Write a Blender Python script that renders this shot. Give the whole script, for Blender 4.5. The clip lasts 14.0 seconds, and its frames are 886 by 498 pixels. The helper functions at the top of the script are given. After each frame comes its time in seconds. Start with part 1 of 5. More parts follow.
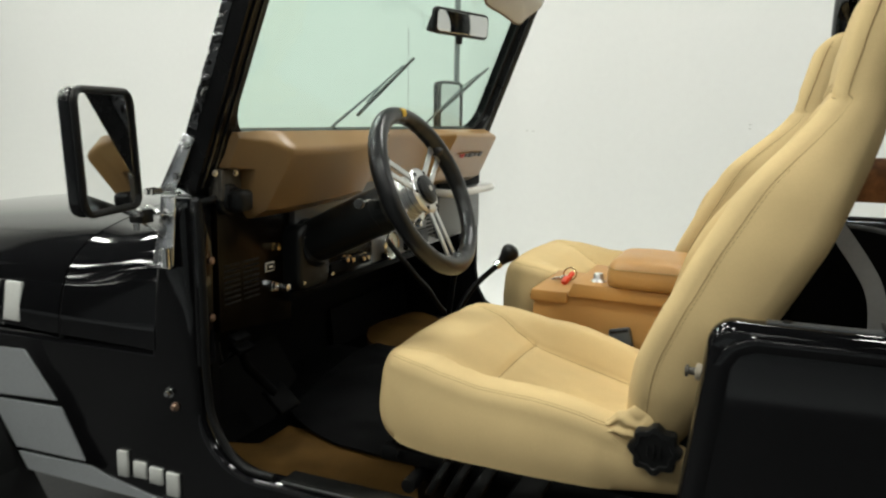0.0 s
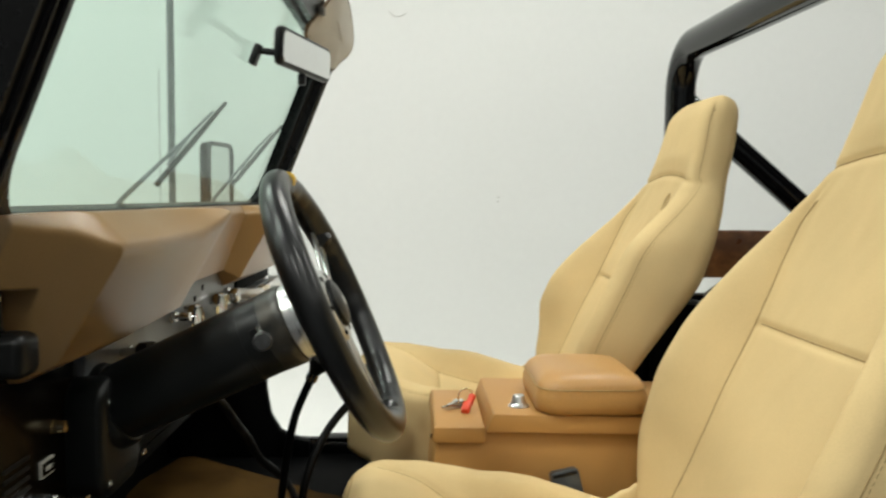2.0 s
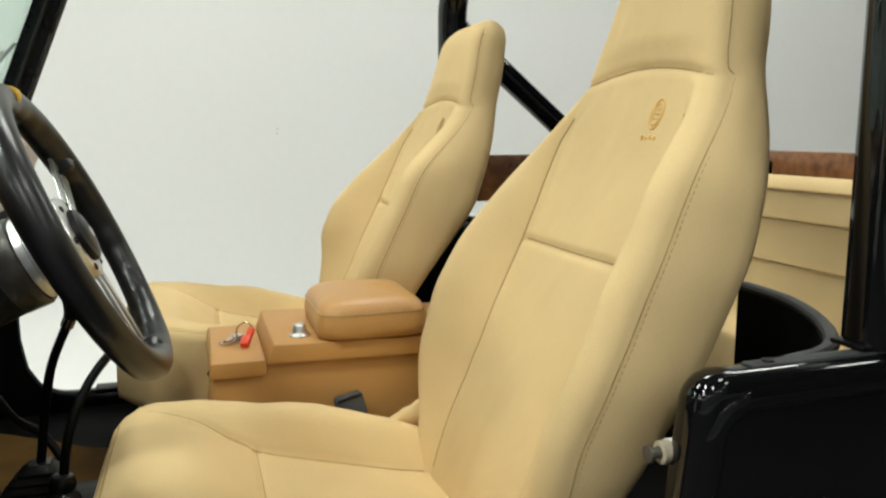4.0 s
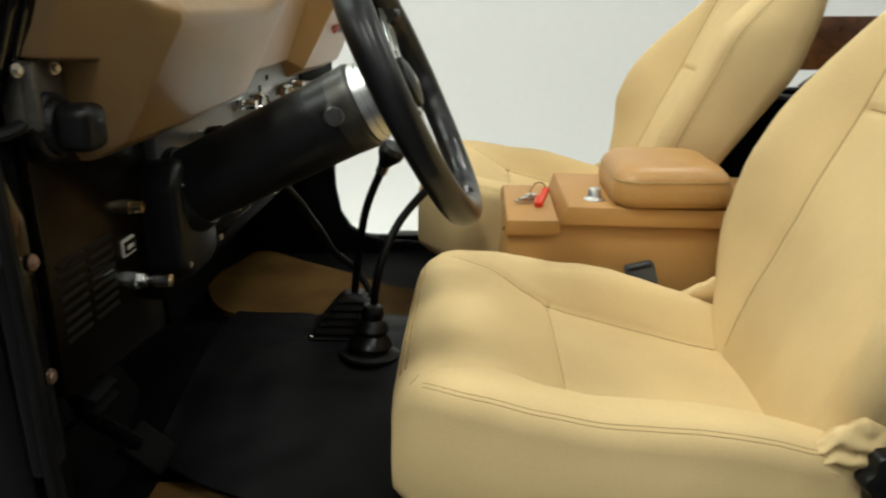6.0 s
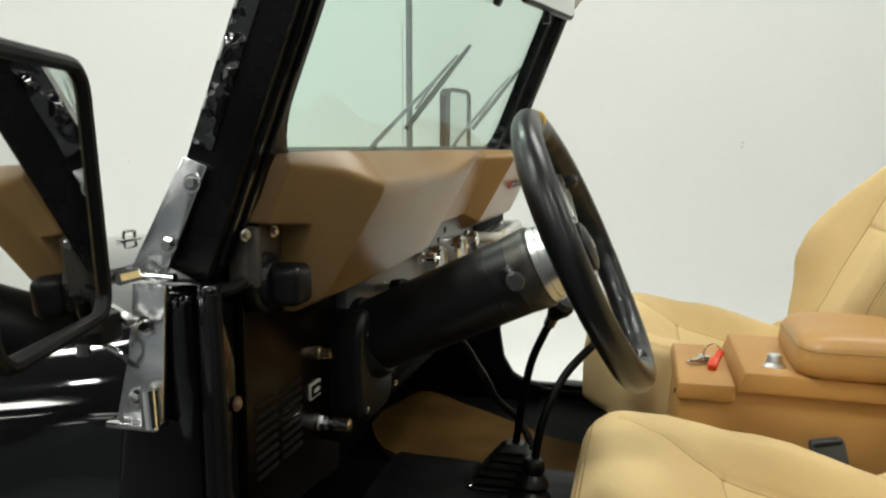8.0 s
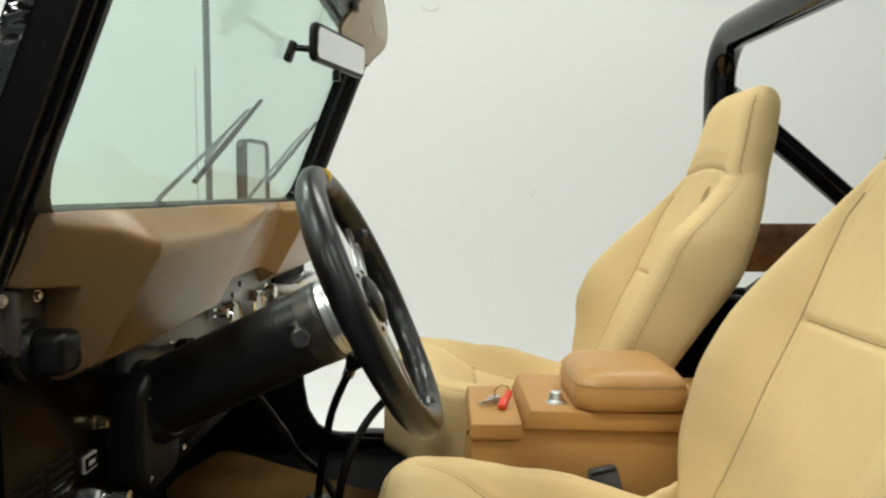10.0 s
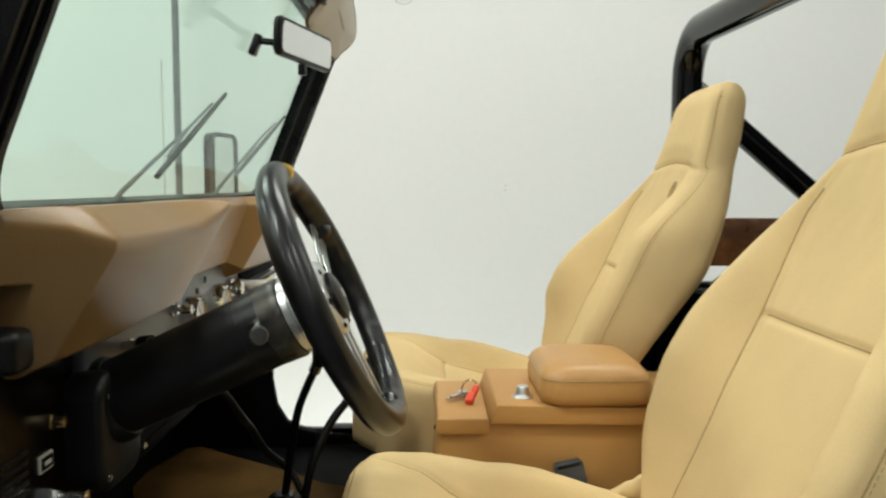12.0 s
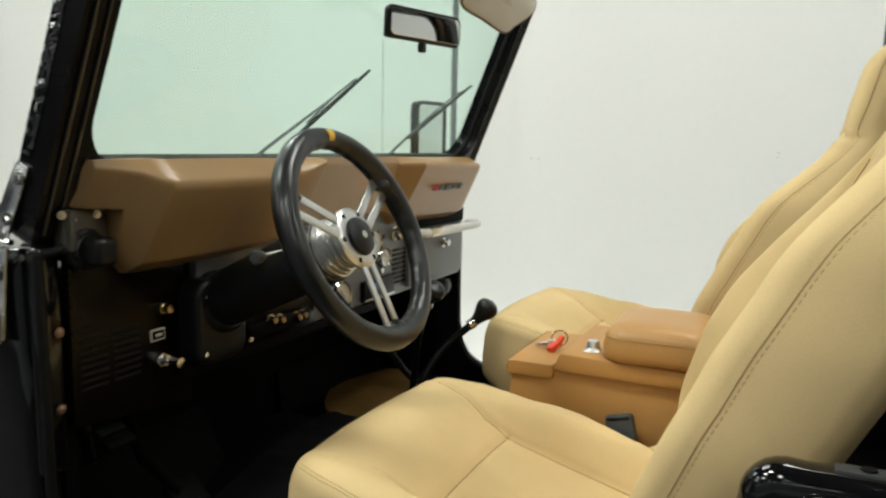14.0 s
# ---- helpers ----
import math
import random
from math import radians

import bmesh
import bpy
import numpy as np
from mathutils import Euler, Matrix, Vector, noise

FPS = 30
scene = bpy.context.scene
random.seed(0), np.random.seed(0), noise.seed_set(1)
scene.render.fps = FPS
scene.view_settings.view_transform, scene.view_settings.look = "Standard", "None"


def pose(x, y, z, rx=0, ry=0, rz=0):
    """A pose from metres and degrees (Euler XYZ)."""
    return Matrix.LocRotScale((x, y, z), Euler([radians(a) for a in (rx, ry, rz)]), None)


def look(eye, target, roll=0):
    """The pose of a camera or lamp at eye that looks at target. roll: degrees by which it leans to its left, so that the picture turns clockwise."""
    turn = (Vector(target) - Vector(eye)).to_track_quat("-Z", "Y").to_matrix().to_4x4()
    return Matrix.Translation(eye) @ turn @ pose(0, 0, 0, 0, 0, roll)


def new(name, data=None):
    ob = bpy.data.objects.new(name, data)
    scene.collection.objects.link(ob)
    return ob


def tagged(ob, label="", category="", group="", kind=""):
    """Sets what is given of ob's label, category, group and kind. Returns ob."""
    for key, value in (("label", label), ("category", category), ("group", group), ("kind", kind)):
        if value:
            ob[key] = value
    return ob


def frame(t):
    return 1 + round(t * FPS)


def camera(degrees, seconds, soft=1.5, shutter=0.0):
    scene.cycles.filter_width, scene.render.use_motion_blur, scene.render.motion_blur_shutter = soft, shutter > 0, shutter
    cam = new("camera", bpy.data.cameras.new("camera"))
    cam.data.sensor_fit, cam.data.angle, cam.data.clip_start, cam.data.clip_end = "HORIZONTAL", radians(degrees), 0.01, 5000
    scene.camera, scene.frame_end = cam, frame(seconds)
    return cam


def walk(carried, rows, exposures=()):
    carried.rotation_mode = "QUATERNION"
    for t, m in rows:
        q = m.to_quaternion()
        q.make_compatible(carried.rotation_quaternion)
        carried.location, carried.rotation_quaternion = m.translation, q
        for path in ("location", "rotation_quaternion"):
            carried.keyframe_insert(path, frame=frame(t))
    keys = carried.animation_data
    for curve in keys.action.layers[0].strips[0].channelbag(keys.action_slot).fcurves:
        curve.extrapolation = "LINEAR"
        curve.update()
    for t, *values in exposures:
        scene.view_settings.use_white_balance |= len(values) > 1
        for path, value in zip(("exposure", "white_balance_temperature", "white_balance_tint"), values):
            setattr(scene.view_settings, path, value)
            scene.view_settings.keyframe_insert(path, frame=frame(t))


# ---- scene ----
cam = camera(60.0, 14.0, soft=2.2, shutter=0.35)
PATH = [
    (0, (0.962, -1.137, 1.295), (0.184, 0.674, 0.958), 0.90),
    (0.5, (0.740, -0.979, 1.291), (0.144, 0.902, 0.968), 0.80),
    (1, (0.556, -0.826, 1.282), (0.162, 1.117, 1.016), 0.60),
    (1.5, (0.448, -0.713, 1.284), (0.292, 1.270, 1.072), 0.40),
    (2, (0.389, -0.654, 1.283), (0.461, 1.340, 1.148), 0.60),
    (2.5, (0.398, -0.640, 1.288), (0.658, 1.341, 1.191), 0.70),
    (2.7, (0.417, -0.635, 1.283), (0.726, 1.339, 1.192), 0.70),
    (3.2, (0.424, -0.633, 1.277), (0.888, 1.319, 1.152), 0.56),
    (3.75, (0.420, -0.631, 1.266), (1.010, 1.278, 1.035), 0.21),
    (4.3, (0.411, -0.630, 1.256), (1.017, 1.244, 0.876), -0.11),
    (4.8, (0.405, -0.628, 1.251), (0.874, 1.245, 0.728), -0.20),
    (5, (0.402, -0.623, 1.248), (0.782, 1.254, 0.672), -0.10),
    (5.5, (0.385, -0.612, 1.239), (0.516, 1.285, 0.620), -0.30),
    (6, (0.371, -0.609, 1.239), (0.286, 1.292, 0.623), -0.20),
    (6.5, (0.357, -0.610, 1.239), (0.066, 1.277, 0.643), -0.20),
    (7, (0.345, -0.614, 1.246), (-0.117, 1.263, 0.734), 0.00),
    (7.5, (0.345, -0.622, 1.259), (-0.173, 1.272, 0.879), 0.10),
    (8, (0.353, -0.631, 1.271), (-0.142, 1.288, 1.002), 0.10),
    (8.5, (0.363, -0.643, 1.276), (-0.054, 1.304, 1.082), 0.10),
    (9, (0.373, -0.644, 1.283), (0.067, 1.326, 1.116), 0.30),
    (9.2, (0.376, -0.645, 1.280), (0.134, 1.334, 1.124), 0.10),
    (9.7, (0.381, -0.645, 1.281), (0.291, 1.347, 1.135), 0.06),
    (10.25, (0.391, -0.646, 1.286), (0.431, 1.350, 1.132), 0.16),
    (10.8, (0.400, -0.646, 1.291), (0.521, 1.346, 1.124), 0.29),
    (11.3, (0.402, -0.646, 1.293), (0.545, 1.342, 1.122), 0.30),
    (11.5, (0.400, -0.647, 1.292), (0.542, 1.341, 1.123), 0.20),
    (12, (0.403, -0.644, 1.287), (0.449, 1.349, 1.121), 0.20),
    (12.5, (0.439, -0.633, 1.278), (0.262, 1.352, 1.112), 0.40),
    (13, (0.552, -0.626, 1.283), (0.165, 1.328, 1.104), 0.70),
    (13.5, (0.730, -0.662, 1.286), (0.176, 1.246, 1.058), 0.90),
    (14, (0.921, -0.714, 1.293), (0.091, 1.086, 1.023), 1.10),
]
walk(cam, [(t, look(eye, target, roll)) for t, eye, target, roll in PATH])

# ---------------------------------------------------------------- light
world = bpy.data.worlds.new("studio_world")
scene.world = world
world.use_nodes = True
world.node_tree.nodes["Background"].inputs[0].default_value = (0.9, 0.95, 1.0, 1)
world.node_tree.nodes["Background"].inputs[1].default_value = 0.03


def area_lamp(name, x, y, z, sx, sy, watts, target=None, color=(0.96, 1.0, 0.925)):
    data = bpy.data.lights.new(name, "AREA")
    data.shape, data.size, data.size_y, data.energy, data.color = "RECTANGLE", sx, sy, watts, color
    ob = new(name, data)
    ob.matrix_world = look((x, y, z), target or (x, y + 0.001, 0))
    return ob


LAMPS = [(x, 1.7, w, 0.30, 1.3) for x, w in ((-4.2, 40), (-1.5, 42), (1.2, 40), (3.9, 32))]
LAMPS += [(x, y, w, 0.30, 0.40) for x, y, w in ((-3.8, -0.85, 24), (-1.65, -1.0, 42), (-0.75, -0.6, 42), (1.75, -0.85, 18), (4.4, -0.85, 8))]
LAMPS += [(x, -2.5, w, 0.9, 0.45) for x, w in ((-5.2, 28), (-2.5, 28), (0.2, 26), (2.9, 10))]
LAMPS += [(x + dx, y, 3, 0.14, 0.6) for y, dx in ((-4.6, 0.0), (-5.9, 0.7), (-7.3, -0.4), (-8.6, 0.4)) for x in (-9.6, -6.9, -4.4, -1.9, 0.6, 3.1)]
for lx, ly, watts, deep, wide in LAMPS:
    area_lamp("ceiling_lamp", lx, ly, 3.86, wide, deep, watts)

# ---------------------------------------------------------------- materials


def material(name, color, rough=0.5, metal=0.0, vary=0.12, grain=60.0, stain=3.0, bump=0.15, bump_scale=None,
             coat=0.0, specular=0.5, color2=None, bump_dist=0.002):
    m = bpy.data.materials.new(name)
    m.use_nodes = True
    nt = m.node_tree
    b = nt.nodes["Principled BSDF"]
    tc = nt.nodes.new("ShaderNodeTexCoord")
    big, fine = nt.nodes.new("ShaderNodeTexNoise"), nt.nodes.new("ShaderNodeTexNoise")
    big.inputs["Scale"].default_value, fine.inputs["Scale"].default_value = stain, grain
    big.inputs["Detail"].default_value, fine.inputs["Detail"].default_value = 5, 6
    for n in (big, fine):
        nt.links.new(tc.outputs["Object"], n.inputs["Vector"])
    mixv = nt.nodes.new("ShaderNodeMath")
    mixv.operation = "MULTIPLY_ADD"
    mixv.inputs[1].default_value = 0.45
    half = nt.nodes.new("ShaderNodeMath")
    half.operation = "MULTIPLY"
    half.inputs[1].default_value = 0.55
    nt.links.new(big.outputs["Fac"], half.inputs[0])
    nt.links.new(fine.outputs["Fac"], mixv.inputs[0])
    nt.links.new(half.outputs[0], mixv.inputs[2])
    ramp = nt.nodes.new("ShaderNodeValToRGB")
    lo = [c * (1 - vary) for c in color]
    hi = [min(1, c * (1 + vary)) for c in (color2 or color)]
    ramp.color_ramp.elements[0].position, ramp.color_ramp.elements[1].position = 0.35, 0.65
    ramp.color_ramp.elements[0].color, ramp.color_ramp.elements[1].color = (*lo, 1), (*hi, 1)
    nt.links.new(mixv.outputs[0], ramp.inputs[0])
    nt.links.new(ramp.outputs[0], b.inputs["Base Color"])
    rr = nt.nodes.new("ShaderNodeMapRange")
    rr.inputs["To Min"].default_value, rr.inputs["To Max"].default_value = max(0.02, rough * 0.8), min(1, rough * 1.25)
    nt.links.new(big.outputs["Fac"], rr.inputs["Value"])
    nt.links.new(rr.outputs[0], b.inputs["Roughness"])
    b.inputs["Metallic"].default_value = metal
    b.inputs["Specular IOR Level"].default_value = specular
    b.inputs["Coat Weight"].default_value = coat
    b.inputs["Coat Roughness"].default_value = 0.05
    if bump:
        bn = nt.nodes.new("ShaderNodeBump")
        bn.inputs["Strength"].default_value, bn.inputs["Distance"].default_value = bump, bump_dist
        src = fine
        if bump_scale:
            src = nt.nodes.new("ShaderNodeTexVoronoi")
            src.inputs["Scale"].default_value = bump_scale
            nt.links.new(tc.outputs["Object"], src.inputs["Vector"])
            nt.links.new(src.outputs["Distance"], bn.inputs["Height"])
        else:
            nt.links.new(fine.outputs["Fac"], bn.inputs["Height"])
        nt.links.new(bn.outputs[0], b.inputs["Normal"])
    return m


def glass_material(name, tint):
    m = bpy.data.materials.new(name)
    m.use_nodes = True
    nt = m.node_tree
    nt.nodes.remove(nt.nodes["Principled BSDF"])
    tr, gl = nt.nodes.new("ShaderNodeBsdfTransparent"), nt.nodes.new("ShaderNodeBsdfGlossy")
    tr.inputs[0].default_value = (*tint, 1)
    gl.inputs["Roughness"].default_value = 0.0
    lw, pw, ma, mx = nt.nodes.new("ShaderNodeLayerWeight"), nt.nodes.new("ShaderNodeMath"), nt.nodes.new("ShaderNodeMath"), nt.nodes.new("ShaderNodeMixShader")
    pw.operation, ma.operation = "POWER", "MULTIPLY_ADD"
    pw.inputs[1].default_value, ma.inputs[1].default_value, ma.inputs[2].default_value = 5, 0.55, 0.03
    nt.links.new(lw.outputs["Facing"], pw.inputs[0])
    nt.links.new(pw.outputs[0], ma.inputs[0])
    nt.links.new(ma.outputs[0], mx.inputs[0])
    nt.links.new(tr.outputs[0], mx.inputs[1])
    nt.links.new(gl.outputs[0], mx.inputs[2])
    nt.links.new(mx.outputs[0], nt.nodes["Material Output"].inputs[0])
    return m


def lamp_material(name, strength):
    m = bpy.data.materials.new(name)
    m.use_nodes = True
    b = m.node_tree.nodes["Principled BSDF"]
    b.inputs["Emission Color"].default_value = (1, 0.97, 0.92, 1)
    b.inputs["Emission Strength"].default_value = strength
    return m


M = {
    "wall": material("studio_wall_paint", (0.80, 0.80, 0.775), 0.7, vary=0.015, grain=25, stain=0.8, bump=0.03),
    "floor": material("studio_floor_paint", (0.042, 0.042, 0.043), 0.60, vary=0.15, grain=30, stain=1.5, bump=0.03, specular=0.3),
    # pale tone of the added unseen slab that the hinges mirror
    "far_floor": material("pale_bounce_floor", (0.46, 0.48, 0.50), 0.6, vary=0.12, grain=30, stain=1.2, bump=0.05),
    # grey set light so the added wall brightens hinge and paint reflections
    "midgrey": material("grey_bounce_wall", (0.42, 0.44, 0.46), 0.8, vary=0.1, grain=20, stain=1.0, bump=0.05),
    "dark": material("dark_studio_wall", (0.025, 0.025, 0.027), 0.8, vary=0.2, grain=20, stain=1.0, bump=0.05),
    "paint": material("black_car_paint", (0.004, 0.004, 0.0045), 0.06, vary=0.2, grain=300, stain=6, bump=0.0, specular=0.5),
    "frame": material("black_frame_enamel", (0.004, 0.004, 0.0042), 0.26, vary=0.3, grain=70, stain=9, bump=0.3, bump_dist=0.0010, specular=0.15),
    "strip": material("crinkled_black_strip", (0.004, 0.004, 0.0045), 0.05, vary=0.3, grain=48, stain=9, bump=0.2, bump_dist=0.0010, specular=1.0, coat=1.0),
    "satin": material("satin_black_metal", (0.0032, 0.0032, 0.0033), 0.36, vary=0.25, grain=120, stain=9, bump=0.05, specular=0.17),
    "column": material("black_column_plastic", (0.0065, 0.0072, 0.0072), 0.36, vary=0.2, grain=260, stain=10, bump=0.10, bump_dist=0.0005, specular=0.28),
    "knob_grey": material("scuffed_dark_knob", (0.045, 0.045, 0.045), 0.4, vary=0.3, grain=200, stain=60, bump=0.1),
    "webbing": material("grey_belt_webbing", (0.17, 0.17, 0.165), 0.8, vary=0.12, grain=400, stain=20, bump=0.4, specular=0.2),
    "plastic": material("black_plastic", (0.006, 0.006, 0.006), 0.36, vary=0.25, grain=350, stain=14, bump=0.12, bump_dist=0.0006, specular=0.3),
    "rubber": material("black_rubber", (0.006, 0.006, 0.006), 0.5, vary=0.3, grain=200, stain=12, bump=0.1, bump_dist=0.0008, specular=0.22),
    "rim": material("black_leather_grip", (0.009, 0.0095, 0.010), 0.30, vary=0.3, grain=500, stain=18, bump=0.25, bump_dist=0.0005),
    "boot": material("black_boot_rubber", (0.008, 0.008, 0.008), 0.30, vary=0.3, grain=200, stain=14, bump=0.1, bump_dist=0.0008, specular=0.4),
    "mat": material("black_vinyl_mat", (0.0030, 0.0030, 0.0033), 0.6, vary=0.3, grain=250, stain=7, bump=0.4, bump_scale=450, bump_dist=0.0005, specular=0.05),
    "floor_mat": material("creased_black_vinyl", (0.0056, 0.0056, 0.0061), 0.46, vary=0.35, grain=180, stain=6, bump=0.3, bump_dist=0.0008, specular=0.14),
    "seat": material("tan_seat_fabric", (0.622, 0.461, 0.232), 0.82, vary=0.075, grain=620, stain=7, bump=0.28, specular=0.22, bump_dist=0.0006),
    "thread": material("tan_seam_thread", (0.36, 0.25, 0.115), 0.9, vary=0.1, grain=900, stain=20, bump=0.2, specular=0.1),
    "pad": material("brown_dash_foam_skin", (0.305, 0.184, 0.076), 0.30, vary=0.08, grain=500, stain=6, bump=0.22, bump_scale=700, bump_dist=0.0005, specular=0.6),
    "console": material("caramel_vinyl_panel", (0.45, 0.232, 0.066), 0.5, vary=0.06, grain=400, stain=7, bump=0.22, bump_scale=600, bump_dist=0.0005),
    "leather": material("caramel_leather", (0.44, 0.235, 0.074), 0.38, vary=0.10, grain=300, stain=8, bump=0.3, bump_scale=420, bump_dist=0.0006),
    "carpet": material("brown_carpet", (0.100, 0.053, 0.014), 0.95, vary=0.35, grain=500, stain=9, bump=0.6, specular=0.1),
    "chrome": material("polished_chrome", (0.78, 0.78, 0.76), 0.10, metal=1.0, vary=0.06, grain=90, stain=14, bump=0.02),
    "hinge": material("brushed_hinge_steel", (0.84, 0.85, 0.87), 0.20, metal=1.0, vary=0.08, grain=220, stain=12, bump=0.05),
    "steel": material("brushed_stainless", (0.62, 0.62, 0.60), 0.22, metal=1.0, vary=0.10, grain=200, stain=9, bump=0.05),
    "alu": material("polished_aluminium", (0.66, 0.66, 0.65), 0.32, metal=1.0, vary=0.08, grain=220, stain=12, bump=0.04),
    "brass": material("zinc_plated_brass", (0.62, 0.52, 0.33), 0.25, metal=1.0, vary=0.15, grain=120, stain=15, bump=0.05),
    "copper": material("rusty_bolt", (0.30, 0.20, 0.145), 0.42, metal=0.7, vary=0.25, grain=150, stain=30, bump=0.2),
    "patina": material("worn_column_collar", (0.012, 0.015, 0.014), 0.36, metal=0.15, vary=0.3, grain=60, stain=26, bump=0.1, color2=(0.040, 0.034, 0.026)),
    "bracket": material("dull_brown_steel", (0.11, 0.10, 0.085), 0.42, metal=0.5, vary=0.2, grain=150, stain=20, bump=0.1),
    "grey": material("grey_dash_metal", (0.13, 0.135, 0.14), 0.35, vary=0.08, grain=200, stain=5, bump=0.05),
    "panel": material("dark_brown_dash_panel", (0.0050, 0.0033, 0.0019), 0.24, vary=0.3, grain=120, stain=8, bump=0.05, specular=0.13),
    "decal": material("silver_decal_vinyl", (0.27, 0.28, 0.285), 0.4, vary=0.08, grain=200, stain=4, bump=0.02, coat=0.3),
    "letter": material("white_letter_vinyl", (0.52, 0.52, 0.49), 0.4, vary=0.08, grain=200, stain=9, bump=0.02),
    "wood": material("varnished_wood", (0.17, 0.065, 0.022), 0.3, vary=0.3, grain=40, stain=10, bump=0.1, color2=(0.24, 0.10, 0.035)),
    "visor": material("grey_vinyl_visor", (0.56, 0.525, 0.46), 0.6, vary=0.06, grain=300, stain=12, bump=0.15, bump_scale=500),
    "red": material("red_key_fob", (0.72, 0.055, 0.012), 0.4, vary=0.08, grain=200, stain=30, bump=0.05),
    "tape": material("yellow_tape", (0.75, 0.47, 0.06), 0.55, vary=0.08, grain=200, stain=30, bump=0.05),
    "grip_white": material("white_grab_bar_paint", (0.66, 0.66, 0.64), 0.3, vary=0.05, grain=150, stain=15, bump=0.03),
    "dial": material("white_gauge_face", (0.72, 0.73, 0.70), 0.3, vary=0.03, grain=200, stain=30, bump=0.0),
    "badge_red": material("red_badge_ink", (0.5, 0.05, 0.04), 0.5, vary=0.1, grain=200, stain=30, bump=0.0),
    "badge_dark": material("dark_badge_ink", (0.06, 0.05, 0.05), 0.5, vary=0.1, grain=200, stain=30, bump=0.0),
    "blue": material("blue_label_ink", (0.06, 0.20, 0.45), 0.4, vary=0.1, grain=200, stain=30, bump=0.0),
    "embroid": material("gold_embroidery", (0.70, 0.46, 0.17), 0.55, vary=0.15, grain=900, stain=40, bump=0.3, specular=0.2),
    "mirror": material("mirror_silver", (0.86, 0.87, 0.86), 0.03, metal=1.0, vary=0.0, grain=10, stain=1, bump=0.0),
    "glass": glass_material("green_tinted_glass", (0.865, 0.965, 0.925)),
    "clear": glass_material("clear_glass", (0.97, 0.98, 0.97)),
    "buckle": material("dark_grey_buckle", (0.055, 0.063, 0.070), 0.38, vary=0.15, grain=200, stain=20, bump=0.05),
    "tube": lamp_material("fluorescent_diffuser", 6.0),
    "scuff": material("grey_scuff", (0.60, 0.59, 0.56), 0.8, vary=0.1, grain=200, stain=30, bump=0.0),
    "binding": material("brown_visor_binding", (0.14, 0.085, 0.04), 0.6, vary=0.2, grain=300, stain=30, bump=0.1),
    "cream": material("dirty_cream_plastic", (0.42, 0.36, 0.27), 0.5, vary=0.25, grain=150, stain=60, bump=0.1),
    "trim": material("grey_edge_trim", (0.036, 0.038, 0.040), 0.45, vary=0.25, grain=300, stain=20, bump=0.3),
}
M["mirror"].node_tree.nodes["Principled BSDF"].inputs["Roughness"].default_value = 0.0
soft_edge = M["pad"].node_tree.nodes.new("ShaderNodeBevel")
soft_edge.samples = 6
soft_edge.inputs["Radius"].default_value = 0.005
for bn in [n for n in M["pad"].node_tree.nodes if n.type == "BUMP"]:
    M["pad"].node_tree.links.new(soft_edge.outputs[0], bn.inputs["Normal"])
for lk in list(M["mirror"].node_tree.links):
    if lk.to_socket.name == "Roughness":
        M["mirror"].node_tree.links.remove(lk)

# ---------------------------------------------------------------- mesh helpers


def thing(name, base, label, category, group="", kind=""):
    e = new(name)
    e.empty_display_size = 0.05
    e.matrix_world = Matrix.Translation(base)
    return tagged(e, label, category, group, kind)


def link_mesh(name, bm, mat, smooth=35):
    me = bpy.data.meshes.new(name)
    bmesh.ops.recalc_face_normals(bm, faces=bm.faces)
    bm.to_mesh(me)
    bm.free()
    for m in (mat if isinstance(mat, (list, tuple)) else [mat]):
        me.materials.append(M[m])
    if smooth:
        me.polygons.foreach_set("use_smooth", [True] * len(me.polygons))
        me.set_sharp_from_angle(angle=radians(smooth))
    return me


def part(name, bm, mat, parent, label="", smooth=35):
    ob = new(name, link_mesh(name, bm, mat, smooth))
    ob.parent = parent
    w, p = Matrix.Identity(4), parent
    chain = []
    while p:
        chain.append(p)
        p = p.parent
    for p in reversed(chain):
        w = w @ p.matrix_parent_inverse @ p.matrix_basis
    ob.matrix_parent_inverse = w.inverted()
    return tagged(ob, label)


def solid(name, bm, mat, label, category="", group="", kind="", smooth=35):
    ob = new(name, link_mesh(name, bm, mat, smooth))
    return tagged(ob, label, category, group, kind)


def bevel(bm, r, seg=2, angle=30):
    if r:
        es = [e for e in bm.edges if len(e.link_faces) == 2 and e.calc_face_angle(0) > radians(angle)]
        bmesh.ops.bevel(bm, geom=es, offset=r, segments=seg, affect="EDGES", profile=0.5, clamp_overlap=True)
    return bm


def box(c, s, r=0.0, rot=None, seg=2, bm=None):
    b = bmesh.new()
    bmesh.ops.create_cube(b, size=1)
    for v in b.verts:
        v.co = Vector((v.co.x * s[0], v.co.y * s[1], v.co.z * s[2]))
    bevel(b, r, seg)
    m = Matrix.Translation(c) @ (rot if rot is not None else Matrix.Identity(4))
    b.transform(m)
    return join(bm, b)


def join(a, b):
    """Adds the bmesh b to a (or gives b where a is None)."""
    if a is None:
        return b
    me = bpy.data.meshes.new("tmp")
    b.to_mesh(me)
    b.free()
    a.from_mesh(me)
    bpy.data.meshes.remove(me)
    return a


